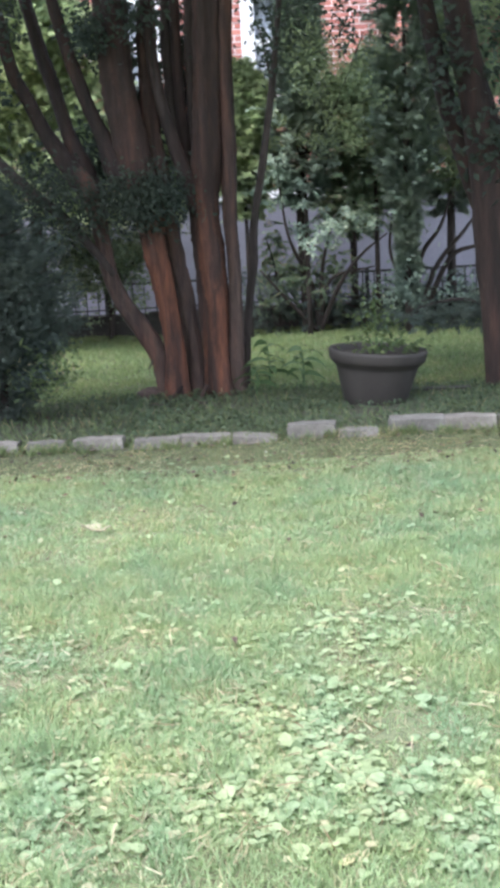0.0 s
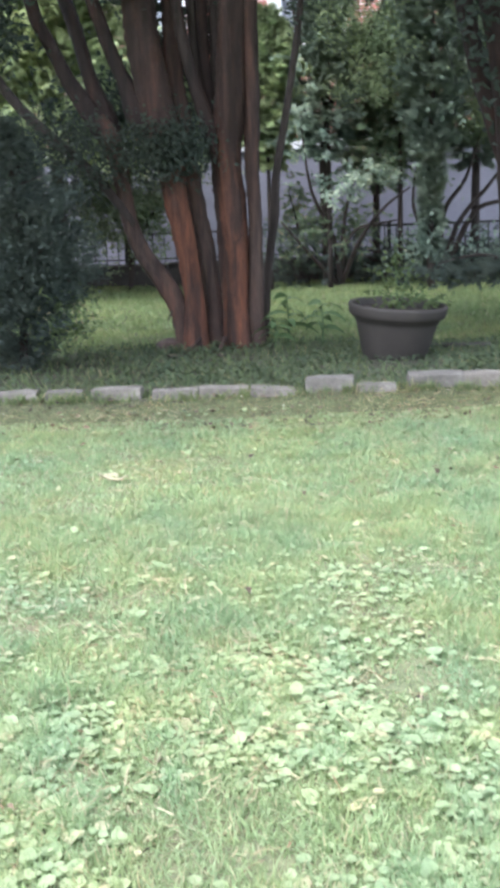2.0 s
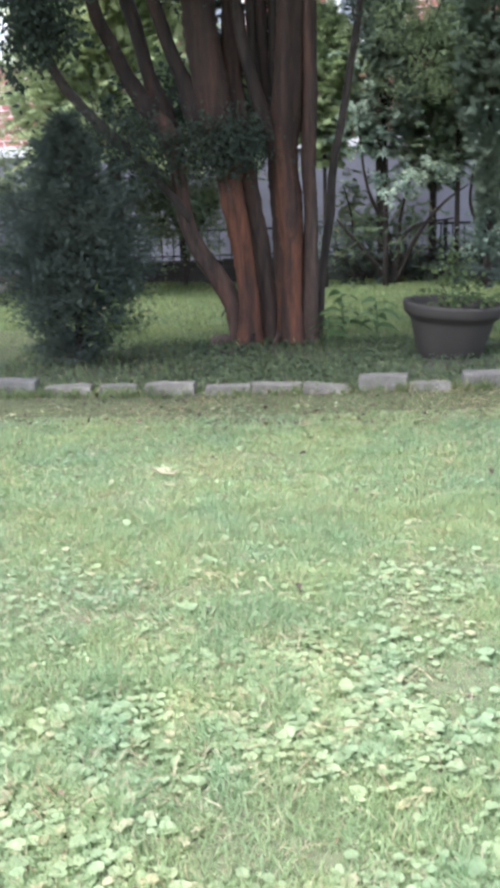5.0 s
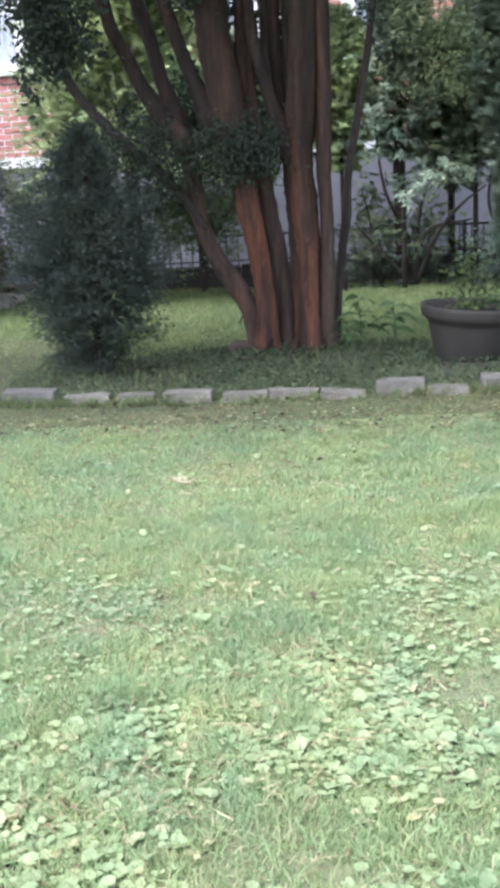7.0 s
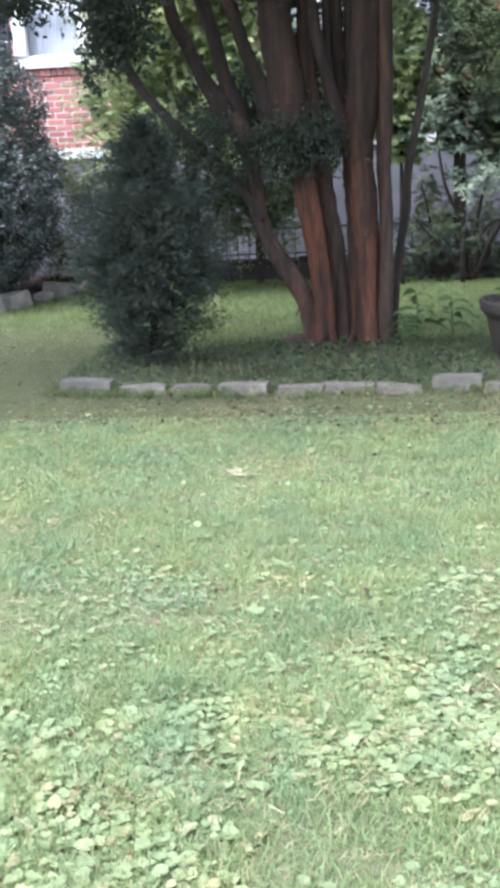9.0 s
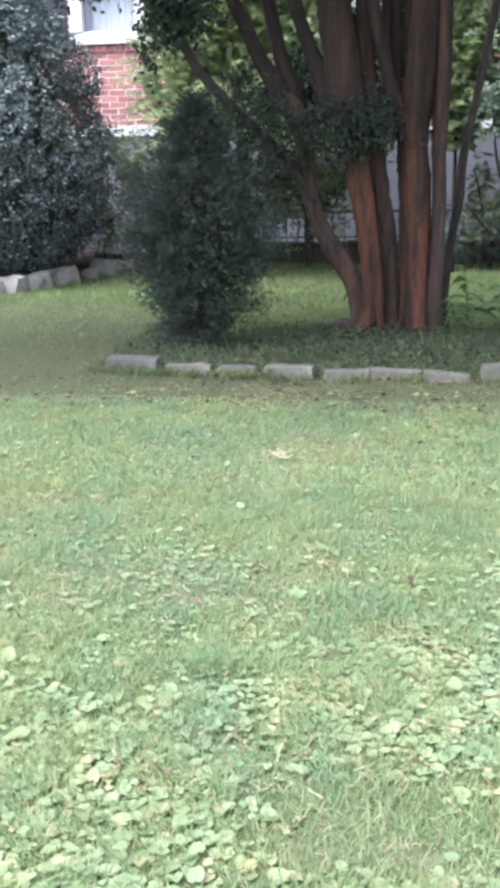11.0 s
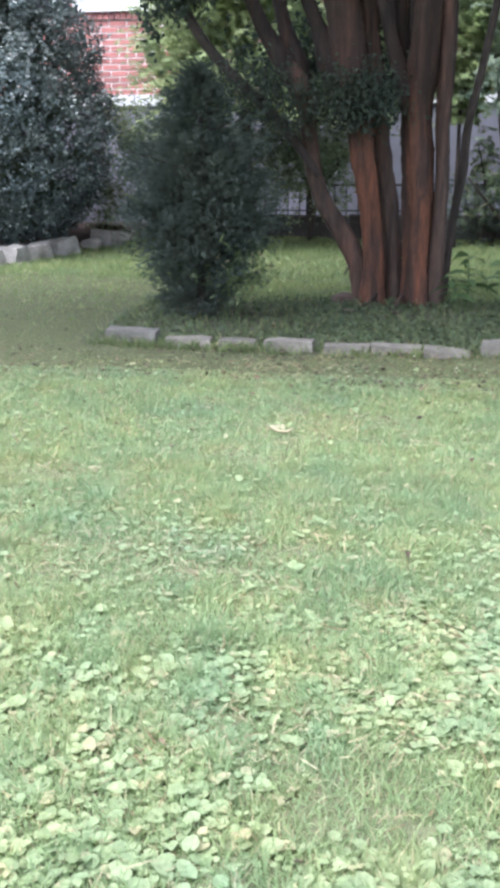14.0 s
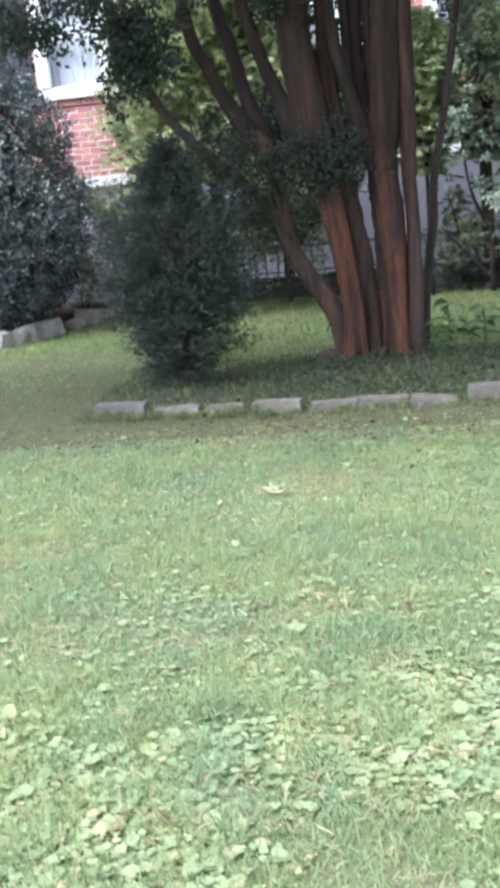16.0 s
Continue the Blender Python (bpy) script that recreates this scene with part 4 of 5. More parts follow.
def branchy_shrub(name, label, base, limbs, leaf, kind, spots, size, r0=0.03):
    """A thin-limbed shrub: limbs from the base, leaves gathered round given spots (x, y, z, spread, count)."""
    h = hub(name, pose(0, 0, 0))
    tagged(h, label, "shrub")
    for i, pts in enumerate(limbs):
        m = len(pts)
        rows = [(*base, r0)] + [(*p, r0 * (1 - 0.75 * (k + 1) / m)) for k, p in enumerate(pts)]
        part("limb", tube(rows, 8, 5, 0.08, i), M_DARKBARK, h, smooth=True)
    for x, y, z, s, sz, k in spots:
        P = RNG.normal(size=(k, 3)) * [s * 0.55, 0.22, sz * 0.55] + [x, y, z]
        if k > 800:
            # leaves gathered in clumps along the twigs
            c = P[RNG.integers(0, k, k // 45)]
            P = c[RNG.integers(0, len(c), k)] + RNG.normal(size=(k, 3)) * [0.075, 0.07, 0.06]
        scatter("foliage", kind, P, ways(k, 0.4, 0.3), ways(k) * 0.7 + [0, -0.5, 1.0], RNG.uniform(size * 0.7, size * 1.2, k), RNG.uniform(size * 0.5, size * 0.8, k) if kind != "whorl" else RNG.uniform(size * 0.7, size * 1.2, k), leaf, h)
    return h


branchy_shrub("laurel_shrub", "open laurel shrub with pale glossy whorled leaves", (1.22, 11.0, 0),
              [[(1.15, 10.9, 0.5), (0.9, 10.6, 1.0), (0.80, 10.5, 1.7)], [(1.4, 10.7, 0.5), (1.6, 10.5, 0.8), (1.85, 10.4, 1.0)], [(1.25, 10.8, 0.7), (1.35, 10.5, 1.2)], [(0.9, 10.8, 0.35), (0.6, 10.6, 0.7)], [(1.32, 10.8, 0.55), (1.75, 10.6, 0.68)]],
              M_LAUREL, "whorl", ((1.22, 10.4, 1.06, .36, .12, 44), (1.58, 10.4, 1.16, .36, .14, 50), (1.15, 10.4, 0.98, .3, .16, 22), (0.80, 10.5, 1.62, .2, .26, 44), (0.92, 10.6, 1.38, .2, .14, 22), (0.72, 10.5, 2.15, .25, .2, 14)), 0.075)
branchy_shrub("plume_conifer", "soft green plume-like conifer against the wall", (0.82, 11.2, 0),
              [[(0.82, 11.2, 0.4), (0.78, 11.1, 0.7), (0.7, 11.0, 1.0)]],
              M_GOLDSHADE, "spray", ((0.98, 11.1, 0.6, .2, .3, 190), (0.78, 11.2, 0.85, .12, .3, 80), (0.66, 11.2, 0.5, .16, .3, 70), (1.66, 10.9, 1.35, .3, .2, 120), (1.38, 11.0, 0.62, .2, .26, 130)), 0.15, 0.02)
branchy_shrub("bare_limbed_shrub", "thin dark shrub with forked bare limbs", (2.25, 10.9, 0),
              [[(2.22, 10.9, 0.5), (2.2, 10.8, 1.0), (2.15, 10.8, 1.8)], [(2.4, 10.8, 0.6), (2.7, 10.7, 1.0), (3.0, 10.7, 1.4)], [(2.25, 10.8, 0.7), (2.45, 10.7, 1.05), (2.6, 10.7, 1.5)], [(2.1, 10.8, 0.45), (1.95, 10.8, 0.8), (1.98, 10.8, 1.2)], [(2.55, 10.8, 0.7), (2.85, 10.7, 0.85), (3.2, 10.7, 1.15)]],
              M_EVERGREEN, "leaf", ((2.15, 10.6, 1.75, .5, .35, 700), (2.9, 10.6, 1.75, .5, .35, 600), (2.0, 10.6, 0.4, .3, .25, 400), (2.8, 10.6, 0.35, .6, .2, 500), (2.15, 10.7, 1.1, .18, .3, 120)), 0.055, 0.035)
SHADE_TREE = branchy_shrub("shade_tree", "slender tree with yellow-green leaves by the house", (1.07, 11.0, 0),
              [[(1.07, 11.0, 0.9), (1.08, 11.0, 1.8), (1.12, 11.0, 3.2)], [(1.1, 11.0, 1.6), (1.4, 10.7, 2.2), (1.7, 10.6, 2.9)], [(1.1, 11.0, 1.7), (0.85, 10.7, 2.3), (0.7, 10.6, 3.0)], [(1.12, 11.0, 1.8), (1.9, 10.7, 2.2), (2.8, 10.6, 2.6)]],
              M_SHADE, "leaf", ((1.2, 10.4, 2.6, .3, .3, 900), (1.6, 10.5, 1.98, .4, .16, 1700), (1.75, 10.6, 2.15, .35, .3, 2200), (2.5, 10.6, 2.3, .4, .4, 3200), (2.9, 10.5, 2.2, .5, .6, 4000), (2.75, 10.5, 3.0, .5, .3, 3600), (1.45, 10.6, 2.4, .3, .3, 2000), (1.05, 10.6, 2.9, .2, .3, 700), (1.45, 10.7, 2.5, .3, .12, 1300), (2.55, 10.6, 1.7, .35, .25, 2600), (1.95, 10.7, 2.5, .25, .2, 1500)), 0.03, 0.03)
# wide crown above the view, added to keep light off the house wall
P = ways(3500) * (RNG.uniform(0.2, 1, 3500) ** 0.4)[:, None] * np.array([2.2, 1.1, 0.5]) + np.array([1.6, 10.5, 3.75])
scatter("crown", "leaf", P, ways(len(P), 0.5, 0.5), ways(len(P)) + [0, 0, 1], RNG.uniform(.07, .12, len(P)), RNG.uniform(.045, .07, len(P)), M_SHADE, SHADE_TREE, "unseen yellow-green crown added to shade the wall")
branchy_shrub("underplanting", "dark low evergreen shrub in front of the railing", (0.9, 11.3, 0),
              [[(0.8, 11.3, 0.2), (0.6, 11.3, 0.4)], [(1.0, 11.3, 0.2), (1.2, 11.3, 0.4)]],
              M_CEDAR, "spray", ((0.75, 11.2, 0.32, .35, .3, 150), (1.35, 11.2, 0.25, .5, .2, 150), (1.95, 11.2, 0.25, .5, .22, 200), (2.7, 11.2, 0.28, .6, .25, 220)), 0.17, 0.015)
branchy_shrub("side_shrub", "loose dark green shrub behind the leaning stem", (-1.0, 11.4, 0),
              [[(-1.0, 11.4, 0.5), (-1.2, 11.3, 1.0), (-1.3, 11.3, 1.5)], [(-0.9, 11.4, 0.5), (-0.6, 11.3, 1.0), (-0.5, 11.3, 1.6)]],
              M_SIDE, "leaf", ((-0.85, 11.2, 1.05, .4, .45, 4200), (-0.78, 11.2, 0.75, .35, .3, 1500), (-1.35, 11.2, 1.0, .5, .5, 4400), (-1.35, 11.2, 0.6, .5, .25, 1100), (-1.9, 11.2, 0.95, .5, .5, 2400), (-0.45, 11.2, 1.4, .3, .3, 1000)), 0.042, 0.025)
branchy_shrub("drooping_evergreen", "dark drooping evergreen branches over the lawn", (2.5, 8.3, 0),
              [[(2.3, 8.2, 0.35), (2.0, 8.1, 0.5), (1.6, 8.0, 0.45)], [(2.6, 8.2, 0.5), (2.4, 8.1, 0.8)]],
              M_CEDAR, "spray", ((1.75, 8.0, 0.40, .45, .06, 110), (2.3, 8.0, 0.44, .5, .09, 190), (2.8, 8.1, 0.55, .5, .25, 320)), 0.17, 0.025)

branchy_shrub("corner_shrub", "small pale green shrub beside the holly", (-2.75, 11.6, 0),
              [[(-2.75, 11.6, 0.5), (-2.85, 11.55, 1.0), (-2.9, 11.5, 1.5)], [(-2.65, 11.6, 0.6), (-2.5, 11.55, 1.0), (-2.45, 11.5, 1.3)]],
              M_SIDE, "leaf", ((-3.12, 11.5, 1.3, .12, .22, 350), (-3.22, 11.4, 0.5, .25, .3, 1300), (-2.95, 11.5, 1.1, .25, .4, 1500), (-2.55, 11.5, 0.95, .35, .4, 1500), (-2.75, 11.5, 0.45, .4, .4, 1500)), 0.045, 0.02)


# ---- pot ----
def lathe(profile, n=48, wobble=0.0):
    v, f = [], []
    for r, z in profile:
        for k in range(n):
            a = 2 * math.pi * k / n
            rr = r * (1 + wobble * math.sin(2 * a + 1))
            v.append((rr * math.cos(a), rr * math.sin(a), z))
    for i, k in itertools.product(range(len(profile) - 1), range(n)):
        f.append((i * n + k, i * n + (k + 1) % n, (i + 1) * n + (k + 1) % n, (i + 1) * n + k))
    return v, f


def planter():
    h = hub("planter_pot", pose(1.056, 6.5, 0.012, 1.5, 4.0, 0))
    tagged(h, "large grey-brown plastic planter with a rolled rim, leaning slightly", "pot")
    v, f = lathe([(0.0, -0.05), (0.180, -0.05), (0.190, -0.035), (0.258, 0.215), (0.263, 0.232), (0.268, 0.236), (0.278, 0.250), (0.296, 0.262), (0.306, 0.272), (0.311, 0.290), (0.316, 0.318), (0.317, 0.332), (0.310, 0.340), (0.300, 0.340), (0.293, 0.332), (0.284, 0.30), (0.270, 0.26)], 56, 0.006)
    part("pot_body", ([(x * 0.97, y * 0.97, z) for x, y, z in v], f), M_POT, h, smooth=True)
    v, f = lathe([(0.272, 0.292), (0.2, 0.300), (0.1, 0.306), (0.0, 0.304)], 40)
    part("soil", ([(x, y, z + 0.006 * math.sin(9 * x) * math.cos(11 * y)) for x, y, z in v], f), M_SOIL, h, smooth=True)


planter()


def pot_plant():
    h = hub("potted_plant", pose(0, 0, 0))
    tagged(h, "small leafy yellow-green plant growing in the pot", "plant")
    for i, (dx, dy, z) in enumerate(((-0.02, 0, 0.70), (-0.1, 0.03, 0.55), (0.07, -0.02, 0.58), (0.16, 0.0, 0.42))):
        part("stalk", tube([(1.08, 6.5, 0.29, .006), (1.08 + dx * 0.5, 6.5 + dy, (0.29 + z) / 2, .005), (1.08 + dx, 6.5 + dy, z, .003)], 6, 4, 0.0), M_WEED, h)
    for x, z, s, sz, k in ((1.08, 0.58, .09, .10, 70), (1.07, 0.46, .13, .08, 70), (1.13, 0.37, .2, .04, 80), (1.30, 0.35, .08, .02, 30)):
        P = RNG.normal(size=(k, 3)) * [s * 0.6, 0.07, sz * 0.6] + [x, 6.5, z]
        scatter("foliage", "leaf", P, ways(k, 0.4, 0.2), ways(k) * 0.6 + [0, -0.4, 1], RNG.uniform(.03, .06, k), RNG.uniform(.02, .036, k), M_POTPLANT, h)


pot_plant()


def weed(x, y, tall, seed):
    """A tall weed: an upright stalk with long arching leaves in pairs."""
    rng = np.random.default_rng(seed)
    h = hub("weed_plant", pose(x, y, float(rise(x, y))))
    tagged(h, "leafy green weed with long arching leaves beside the tree", "plant", "weeds beside the tree")
    part("stalk", tube([(0, 0, 0, .007), (0.01, 0, tall * 0.5, .006), (0.0, 0, tall, .003)], 6, 4, 0.0), M_WEED, h)
    for k in range(10):
        z = tall * (0.4 + 0.6 * k / 9)
        a = k * 2.4 + rng.uniform(-0.3, 0.3)
        l = rng.uniform(0.12, 0.19) * (1.1 - 0.3 * k / 9)
        w, roll = 0.023, rng.uniform(-1.0, 1.0)
        vs, fs = [], []
        for i in range(7):
            s = i / 6
            d = s * l
            hz = z + 0.5 * l * s - 0.75 * l * s * s
            ww = w * math.sin(math.pi * min(1, s * 0.9 + 0.1)) + 0.001
            for e, up in ((-1, 0.006), (0, 0), (1, 0.006)):
                vs.append((d * math.cos(a) - e * ww * math.cos(roll) * math.sin(a), d * math.sin(a) + e * ww * math.cos(roll) * math.cos(a), hz + up + e * ww * math.sin(roll)))
        for i in range(6):
            for e in range(2):
                b = i * 3 + e
                fs.append((b, b + 1, b + 4, b + 3))
        part("leaf", (vs, fs), M_WEED, h, smooth=True)


weed(0.42, 7.0, 0.34, 1)
weed(0.65, 7.02, 0.29, 2)
weed(0.33, 6.95, 0.20, 3)


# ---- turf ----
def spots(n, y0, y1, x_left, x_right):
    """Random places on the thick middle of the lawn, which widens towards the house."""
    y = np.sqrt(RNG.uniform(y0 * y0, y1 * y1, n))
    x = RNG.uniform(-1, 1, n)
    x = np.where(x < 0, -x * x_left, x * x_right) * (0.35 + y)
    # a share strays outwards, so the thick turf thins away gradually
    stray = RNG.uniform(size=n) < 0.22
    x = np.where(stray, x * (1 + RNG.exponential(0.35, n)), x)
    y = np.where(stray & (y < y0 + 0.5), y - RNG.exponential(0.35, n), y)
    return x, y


def in_bed(x, y):
    return (y > 5.5 - 0.06 * x) & (y < 7.2) & (x > -1.75)


# worn places in the lawn: centre and half-widths
WORN = ((-0.87, 2.52, 0.20, 0.08), (-1.20, 3.35, 0.22, 0.10), (-0.25, 2.72, 0.16, 0.06), (0.06, 2.34, 0.12, 0.05), (0.04, 1.55, 0.10, 0.05), (-0.05, 1.95, 0.08, 0.04), (-0.42, 2.55, 0.15, 0.07), (-0.30, 1.87, 0.10, 0.04), (0.32, 2.20, 0.12, 0.06), (0.60, 2.90, 0.20, 0.10), (-0.50, 3.6, 0.2, 0.1))


def bareness(x, y):
    return np.clip(sum(np.exp(-((x - a) / p) ** 2 - ((y - b) / q) ** 2) for a, b, p, q in WORN), 0, 1)


def turf(name, n, y0, y1, lo, hi, width, mat, label, bed=False):
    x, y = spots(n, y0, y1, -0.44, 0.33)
    bare = np.array([noise.noise(Vector((a * 1.3, b * 1.3, 5.0))) for a, b in zip(x, y)])
    back = np.clip((-1.5 - x) / 0.4, 0, 1) * np.interp(y, [5.2, 5.8], [0, 1])
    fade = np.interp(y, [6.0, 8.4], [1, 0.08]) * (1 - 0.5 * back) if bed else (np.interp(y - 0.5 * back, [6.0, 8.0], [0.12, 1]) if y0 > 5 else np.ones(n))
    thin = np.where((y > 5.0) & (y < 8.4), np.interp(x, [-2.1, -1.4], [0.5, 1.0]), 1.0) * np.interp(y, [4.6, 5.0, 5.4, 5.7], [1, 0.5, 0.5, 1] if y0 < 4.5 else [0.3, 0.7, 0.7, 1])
    keep = (RNG.uniform(size=n) < fade * thin * (1 - 0.88 * bareness(x, y))) & (bare < np.where(y > 3.6, 0.62, 0.42) + 0.4 * RNG.uniform(size=n)) & ~in_bed(x, y) & ~((x < holly_line(y)) & (y > 8.3))
    x, y, bare = x[keep], y[keep], bare[keep]
    m = len(x)
    P = np.stack([x, y, rise(x, y) - 0.004], 1)
    way = RNG.normal(size=(m, 3)) * [0.55, 0.55, 0.1] + [0, 0, 0.8]
    worn_shaded = ((y > 4.8) & (y < 8.2) & ((x < -1.6) | (y < 5.7)))
    clump = np.array([noise.noise(Vector((a * 8.0, b * 8.0, 11.0))) for a, b in zip(x, y)])
    tall = RNG.uniform(lo, hi, m) * (1.05 + 0.9 * np.clip(clump, -0.5, 0.6)) * (1 - 0.5 * np.clip(bare, 0, 0.6)) * np.where(worn_shaded, 0.6, 1.0)
    ob = scatter(name, "blade" if y0 < 4.5 else "spike", P, way, ways(m) + [0, -0.2, 0.2], tall, RNG.uniform(width * 0.7, width * 1.3, m), mat)
    tagged(ob, label, "grass", kind="stuff")


def outer_lawn():
    """The same lawn beyond the worn middle, thinner, out to the shrubs and behind."""
    n = 150000
    x, y = RNG.uniform(-6.5, 6.5, n), RNG.uniform(-4, 11.6, n)
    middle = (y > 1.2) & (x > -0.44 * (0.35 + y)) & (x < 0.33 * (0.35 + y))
    keep = ~middle & ~in_bed(x, y) & ~((x < holly_line(y)) & (y > 8.3))
    x, y = x[keep], y[keep]
    m = len(x)
    P = np.stack([x, y, rise(x, y) - 0.004], 1)
    ob = scatter("outer_grass", "spike", P, RNG.normal(size=(m, 3)) * [0.6, 0.6, 0.1] + [0, 0, 0.7], ways(m) + [0, -0.2, 0.2], RNG.uniform(0.03, 0.07, m), RNG.uniform(0.008, 0.018, m), M_GRASS)
    tagged(ob, "short lawn grass round the open middle of the garden", "grass", kind="stuff")


outer_lawn()
turf("near_grass", 180000, 1.2, 3.6, 0.018, 0.048, 0.0032, M_GRASS, "short patchy lawn grass with bare brown spots")
turf("middle_grass", 105000, 3.6, 5.0, 0.016, 0.042, 0.0042, M_GRASS, "short lawn grass in front of the edging")
turf("worn_grass", 200000, 4.65, 8.4, 0.014, 0.036, 0.0048, M_WORNSHADEGRASS, "thin worn olive grass along the bed, crown shade put into its colour", True)
turf("far_grass", 95000, 6.0, 11.7, 0.03, 0.06, 0.009, M_FARGRASS, "bright yellow-green lawn behind the tree")


# stands of violets in the lawn: centre, half-widths, density; the last ones are grassy clearings
STANDS = ((-0.86, 2.90, 0.28, 0.11, 0.62), (0.20, 2.88, 0.20, 0.10, 0.34), (0.48, 2.74, 0.18, 0.08, 0.26), (0.02, 2.12, 0.28, 0.22, 0.85), (-0.36, 2.02, 0.26, 0.18, 0.95), (-0.74, 1.85, 0.26, 0.16, 0.9), (-0.50, 1.60, 0.32, 0.13, 0.8), (0.42, 1.95, 0.16, 0.35, 0.26), (-0.2, 1.36, 0.5, 0.13, 0.65), (0.35, 1.5, 0.2, 0.14, 0.42), (0.55, 2.3, 0.15, 0.15, 0.22),
          (-0.10, 1.68, 0.15, 0.10, -0.5), (0.22, 1.62, 0.10, 0.10, -0.25))


def violet_share(x, y):
    """How thickly the violets grow: in stands, thin between them."""
    d = np.array([noise.noise(Vector((a * 2.6 + 3, b * 3.4, 1.0))) + 0.7 * noise.noise(Vector((a * 7.5, b * 9.0, 8.0))) for a, b in zip(x, y)])
    stand = sum(k * np.exp(-np.abs((x - a) / p) ** 3 - np.abs((y - b) / q) ** 3) for a, b, p, q, k in STANDS)
    thin = np.interp(y, [1.2, 2.4, 2.8, 3.3, 5.2], [0.38, 0.30, 0.14, 0.07, 0.010])
    return np.clip((stand + thin) * (0.62 + 0.95 * d), 0.006, 0.66) * np.interp(x, [0.2, 0.45], [1, 0.6]) * (1 - 0.75 * bareness(x, y))


def violets():
    n = 116000
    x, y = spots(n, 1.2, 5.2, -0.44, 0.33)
    k = RNG.uniform(size=n) < violet_share(x, y)
    x, y = x[k], y[k]
    # thinner beyond the carpet
    x2, y2 = RNG.uniform(-4, 4, 16000), RNG.uniform(-3, 3.6, 16000)
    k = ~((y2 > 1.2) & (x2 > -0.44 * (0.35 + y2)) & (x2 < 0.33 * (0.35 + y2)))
    x, y = np.concatenate([x, x2[k]]), np.concatenate([y, y2[k]])
    m = len(x)
    P = np.stack([x, y, rise(x, y) + RNG.uniform(0.002, 0.017, m)], 1)
    s = 0.010 + 0.020 * RNG.uniform(0, 1, m) ** 1.3
    s = np.where(RNG.uniform(size=m) < 0.05, RNG.uniform(0.030, 0.040, m), s) * np.interp(y, [2.2, 3.2], [1, 0.8])
    ob = scatter("violet_leaves", "heart", P, ways(m, 0.8), RNG.normal(size=(m, 3)) * 0.09 + [0, 0, 1], s, s * RNG.uniform(0.8, 1.15, m), M_VIOLET)
    tagged(ob, "pale green heart-shaped violet leaves carpeting the lawn", "ground cover", kind="stuff")


violets()


def ground_cover():
    n = 30000
    x, y = RNG.uniform(-1.75, 3.0, n), 5.55 + RNG.uniform(0, 1, n) * 1.65
    y = y - 0.06 * x
    d = np.array([noise.noise(Vector((a * 1.6, b * 1.9, 2.0))) for a, b in zip(x, y)])
    k = RNG.uniform(size=n) < np.clip(0.72 + d, 0.1, 1) * np.interp(x, [-1.7, -0.9, -0.4], [0.35, 0.5, 1])
    k &= ~((np.abs(x - 1.07) < 0.24) & (np.abs(y - 6.2) < 0.4) & (RNG.uniform(size=n) < 0.5))
    x, y = x[k], y[k]
    m = len(x)
    P = np.stack([x, y, rise(x, y) + RNG.uniform(0.005, 0.04, m)], 1)
    s = RNG.uniform(0.015, 0.036, m)
    ob = scatter("ground_cover", "leaf", P, ways(m, 0.6), RNG.normal(size=(m, 3)) * 0.35 + [0, -0.1, 1], s, s * 0.62, M_COVER)
    tagged(ob, "dark green trailing ground cover round the tree base", "ground cover", kind="stuff")


ground_cover()


def tufts():
    """Weedy grass against the edging and in the gaps between the stones, and thin grass in the bed."""
    px, py = [], []
    for k in range(130):
        x = RNG.uniform(-1.75, 2.1)
        n = int(RNG.uniform(5, 30))
        px.append(x + RNG.normal(size=n) * 0.035)
        py.append(5.585 - 0.075 * x + (RNG.uniform(-0.12, -0.06)) + RNG.normal(size=n) * 0.02)
    for a, b in zip(EDGING[:-1], EDGING[1:]):
        n = 26
        px.append((a[1] + b[0]) / 2 + RNG.normal(size=n) * 0.02)
        py.append((a[2] + b[2]) / 2 + RNG.normal(size=n) * 0.045)
    n = 6500
    px.append(RNG.uniform(-1.75, 3.0, n))
    py.append(RNG.uniform(5.6, 7.3, n))
    x, y = np.concatenate(px), np.concatenate(py)
    clear = (np.abs(x - 1.07) < 0.24) & (np.abs(y - 6.3) < 0.3)
    x, y = x[~clear], y[~clear]
    m = len(x)
    P = np.stack([x, y, rise(x, y) - 0.004], 1)
    ob = scatter("grass_tufts", "blade", P, RNG.normal(size=(m, 3)) * [0.5, 0.5, 0.1] + [0, 0, 0.8], ways(m) + [0, -0.2, 0.2], RNG.uniform(0.03, 0.085, m), RNG.uniform(.004, .008, m), M_TUFT)
    tagged(ob, "weedy grass tufts along the edging stones", "grass", kind="stuff")


tufts()


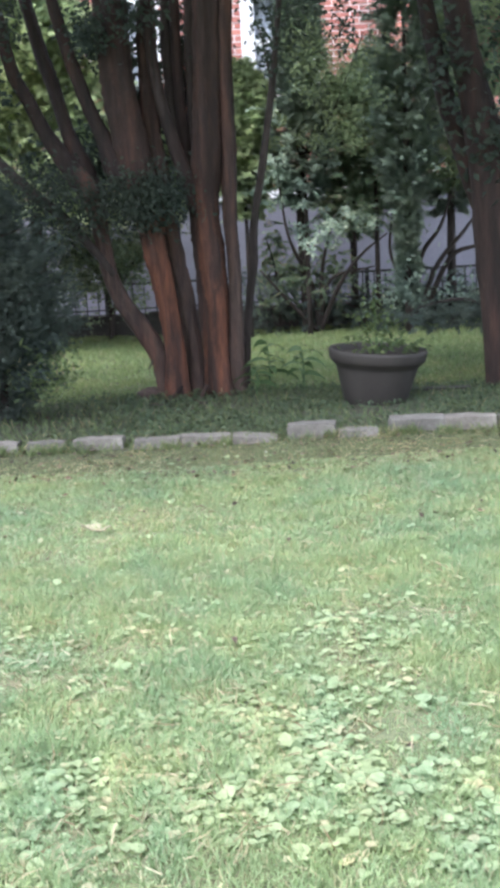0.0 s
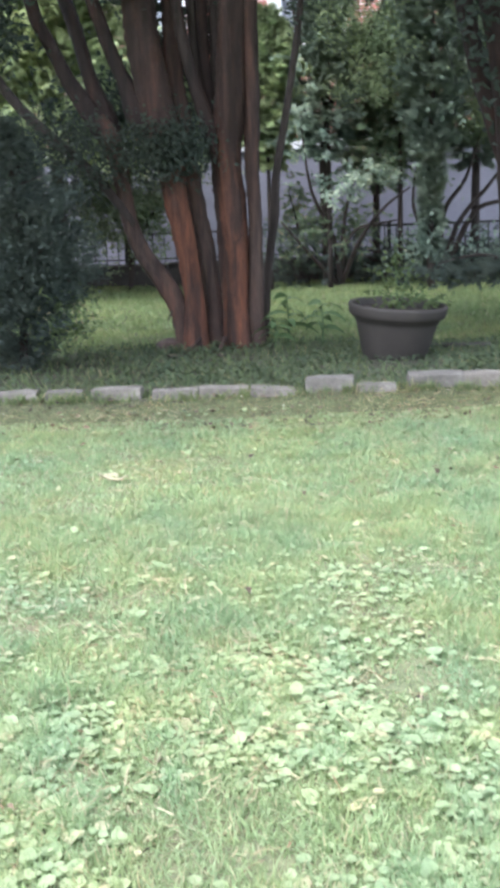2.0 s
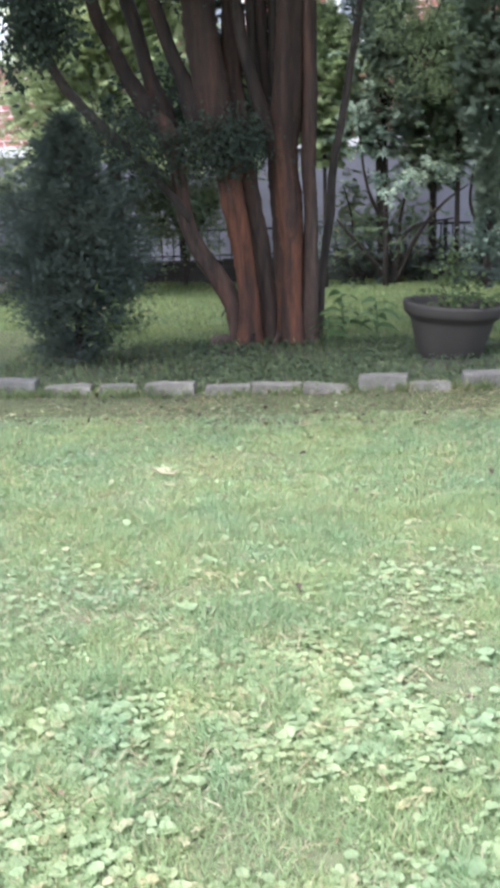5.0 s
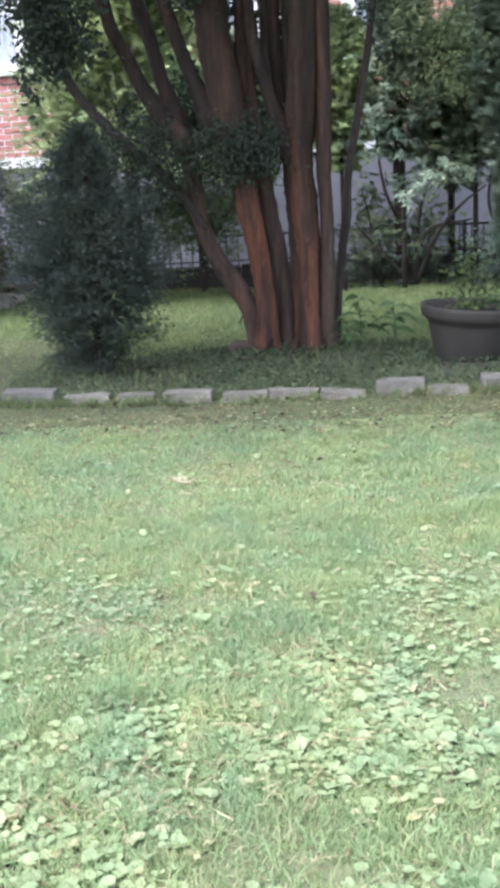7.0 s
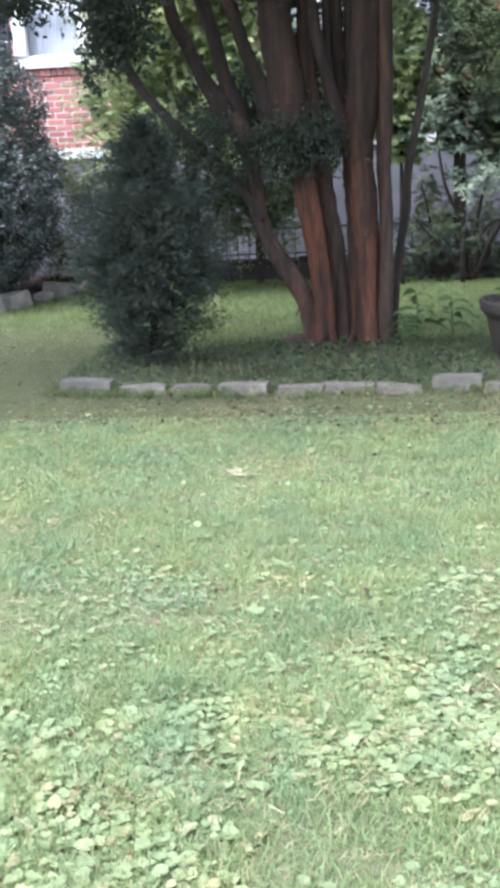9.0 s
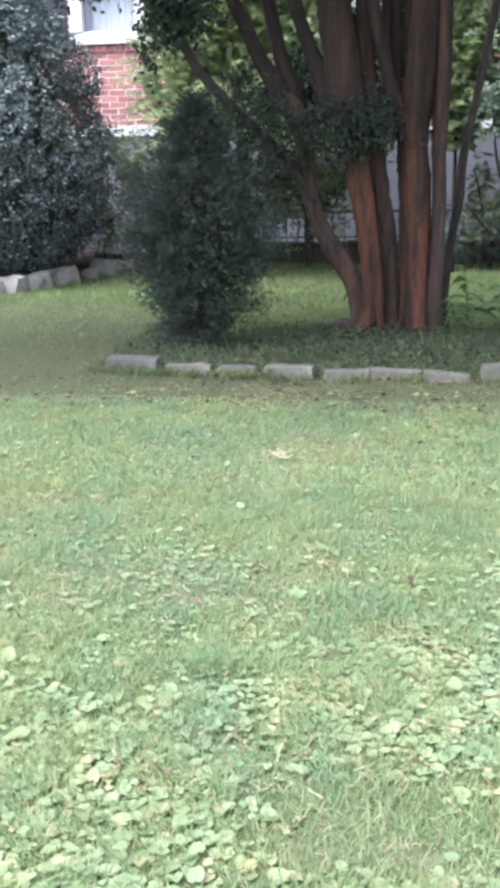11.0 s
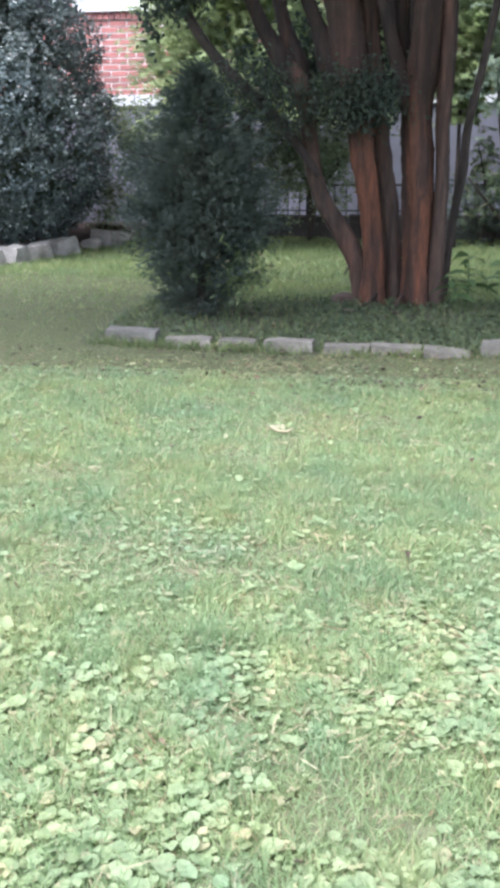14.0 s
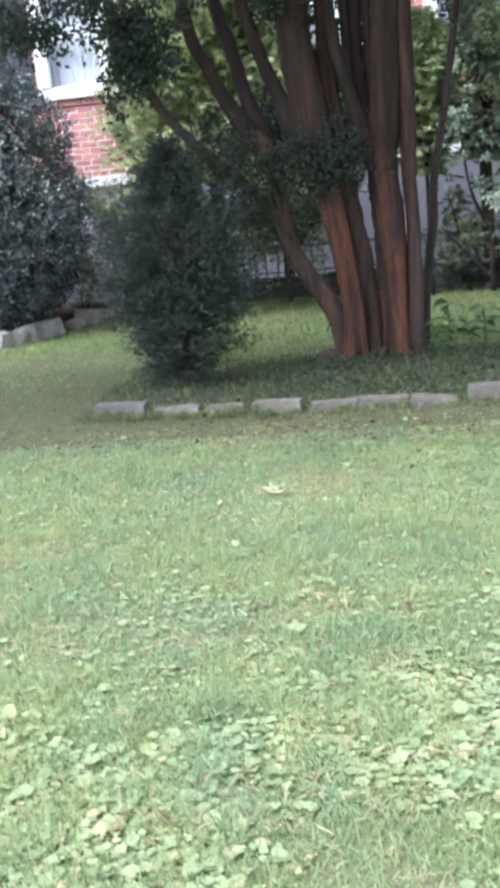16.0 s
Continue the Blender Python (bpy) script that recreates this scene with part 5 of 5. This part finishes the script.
def straw():
    n = 17000
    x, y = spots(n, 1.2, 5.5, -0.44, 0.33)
    d = np.array([noise.noise(Vector((a * 1.5 - 4, b * 1.7, 3.0))) for a, b in zip(x, y)])
    dry = np.exp(-((x + 0.85) / 0.25) ** 2 - ((y - 2.6) / 0.14) ** 2) + np.exp(-((x - 0.06) / 0.2) ** 2 - ((y - 2.4) / 0.12) ** 2) + np.exp(-((x + 0.95) / 0.35) ** 2 - ((y - 3.15) / 0.3) ** 2) + np.exp(-((x - 0.35) / 0.22) ** 2 - ((y - 2.85) / 0.16) ** 2) + np.exp(-((x + 0.15) / 0.3) ** 2 - ((y - 1.75) / 0.2) ** 2)
    k = RNG.uniform(size=n) < np.clip(0.16 + 0.8 * d + 0.6 * dry + 0.8 * bareness(x, y), 0.03, 1)
    x, y = x[k], y[k]
    m = len(x)
    P = np.stack([x, y, rise(x, y) + RNG.uniform(0.004, 0.03, m)], 1)
    ob = scatter("dry_grass", "blade", P, RNG.normal(size=(m, 3)) * [1, 1, 0.25] + [0, 0, 0.1], ways(m) + [0, 0, 1], RNG.uniform(0.025, 0.075, m), RNG.uniform(.0018, .0036, m), M_STRAW)
    tagged(ob, "straw-coloured dead grass lying in dry patches", "dry grass", kind="stuff")


straw()


def litter():
    n = 900
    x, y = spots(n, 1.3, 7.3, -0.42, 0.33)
    y = np.where(RNG.uniform(size=n) < 0.55, RNG.uniform(4.7, 5.5, n), y)
    k = (y > 3.6) | (RNG.uniform(size=n) < 0.2)
    x, y = x[k], y[k]
    n = len(x)
    P = np.stack([x, y, rise(x, y) + RNG.uniform(0.012, 0.03, n)], 1)
    ob = scatter("dead_leaves", "leaf", P, ways(n, 0.8), RNG.normal(size=(n, 3)) * 0.4 + [0, 0, 1], RNG.uniform(.015, .045, n), RNG.uniform(.01, .022, n), M_LITTER)
    tagged(ob, "scattered brown dead leaves and bits of bark", "leaf litter", kind="stuff")


litter()


def twig(x, y, turn, size, mat=None):
    """A short fallen twig with a few dry leaves still on it."""
    z = float(rise(x, y))
    h = hub("fallen_twig", pose(x, y, z, 0, 0, turn))
    tagged(h, "short dry twig lying on the lawn", "twig")
    part("stick", tube([(-size, 0, 0.04, .004), (-size * 0.55, 0.012, 0.022, .006), (size * 0.4, -0.008, 0.02, .006), (size, 0.01, 0.034, .003)], 6, 4, 0.1, 4), mat or M_DARKBARK, h, smooth=True)
    for k in range(3):
        P = np.array([[-size * 0.8 + k * 0.03, 0.005, 0.022]])
        scatter("dry_leaf", "leaf", P, np.array([[0.6 - k * 0.5, 0.7, 0.35]]), np.array([[0, -0.4, 1.0]]), 0.04, 0.02, mat or M_LITTER, h)


twig(-0.46, 3.97, -12, 0.058, M_PALELEAF)
twig(-0.28, 6.78, 40, 0.13)
twig(-0.02, 6.72, 70, 0.07)


def fallen_leaf(x, y):
    ob = scatter("fallen_leaf", "heart", np.array([[x, y, float(rise(x, y)) + 0.012]]), np.array([[1.0, 0.5, 0.1]]), np.array([[0.1, -0.2, 1.0]]), 0.048, 0.042, M_PALELEAF)
    tagged(ob, "single pale dry leaf lying on the grass", "leaf")


fallen_leaf(-1.06, 3.38)

ob = part("rock", rough_block(0.15, 0.12, 0.09, 77, 0.03), M_LUMP, smooth=True)
ob.matrix_basis = pose(-0.40, 7.12, float(rise(-0.40, 7.12)) - 0.03, 3, 6, 20)
tagged(ob, "reddish-brown rock at the foot of the tree", "rock")
ob = part("plank", box(-0.22, 0.22, -0.04, 0.04, 0.0, 0.022, 0.004), M_TIMBER)
ob.matrix_basis = pose(1.52, 6.82, float(rise(1.52, 6.82)) + 0.012, 0, -1, -14)
tagged(ob, "dark weathered plank lying beside the pot", "plank")


# ---- bricks ----
def bricks():
    """Running bond on the street wall: single bricks round the first window, the rest joined."""
    course, pitch, joint = 0.0677, 0.203, 0.016
    single, rest_v, rest_f = [], [], []
    for row in range(int((4.85 - BRICK_Z) / course)):
        z0 = BRICK_Z + row * course + joint / 2
        z1 = z0 + course - joint
        gaps = [w for w in WINDOWS if z1 > 2.37 and z0 < 3.75]
        x = -9 + (pitch / 2 if row % 2 else 0)
        while x < 6.99:
            a, b = x + joint / 2, min(x + pitch - joint / 2, 7)
            x += pitch
            for p, q in gaps:
                if b > p and a < q:
                    a, b = (a, min(b, p - 0.004)) if a < p else (max(a, q + 0.004), b)
            if b - a < 0.03:
                continue
            if -4.35 < a < -1.95 and z0 < 3.1:
                single.append((a, b, z0, z1))
            else:
                y = -0.002 * ((row * 7 + len(rest_v)) % 3)
                n = len(rest_v)
                rest_v += [(a, y, z0), (b, y, z0), (b, y, z1), (a, y, z1), (a, 0.02, z0), (b, 0.02, z0), (b, 0.02, z1), (a, 0.02, z1)]
                rest_f += [(n, n + 1, n + 2, n + 3), (n, n + 4, n + 5, n + 1), (n + 3, n + 2, n + 6, n + 7), (n, n + 3, n + 7, n + 4), (n + 1, n + 5, n + 6, n + 2)]
    ob = part("brickwork", (rest_v, rest_f), M_BRICK_REST, HOUSE, "weathered red bricks")
    tagged(ob, kind="stuff")
    shared = {}
    for a, b, z0, z1 in single:
        key = round(b - a, 2)
        if key not in shared:
            ob = part("brick", box(-(b - a) / 2, (b - a) / 2, 0, 0.03, 0, z1 - z0, 0.003), M_BRICK, HOUSE)
            shared[key] = ob.data
        else:
            ob = new("brick", shared[key])
            ob.parent = HOUSE
        ob.location = ((a + b) / 2, RNG.uniform(-0.003, 0.002), z0)
    sb = None
    for p, q in WINDOWS:
        k = int((q - p + 0.12) / 0.0677)
        for i in range(k):
            x = p - 0.06 + (i + 0.5) * (q - p + 0.12) / k
            if sb is None:
                sb = part("sill_brick", box(-0.029, 0.029, -0.025, 0.05, 0, 0.075, 0.003), M_BRICK, HOUSE).data
                HOUSE.children[-1].location = (x, 0, 2.373)
            else:
                o = new("sill_brick", sb)
                o.parent, o.location = HOUSE, (x, 0, 2.373)


bricks()
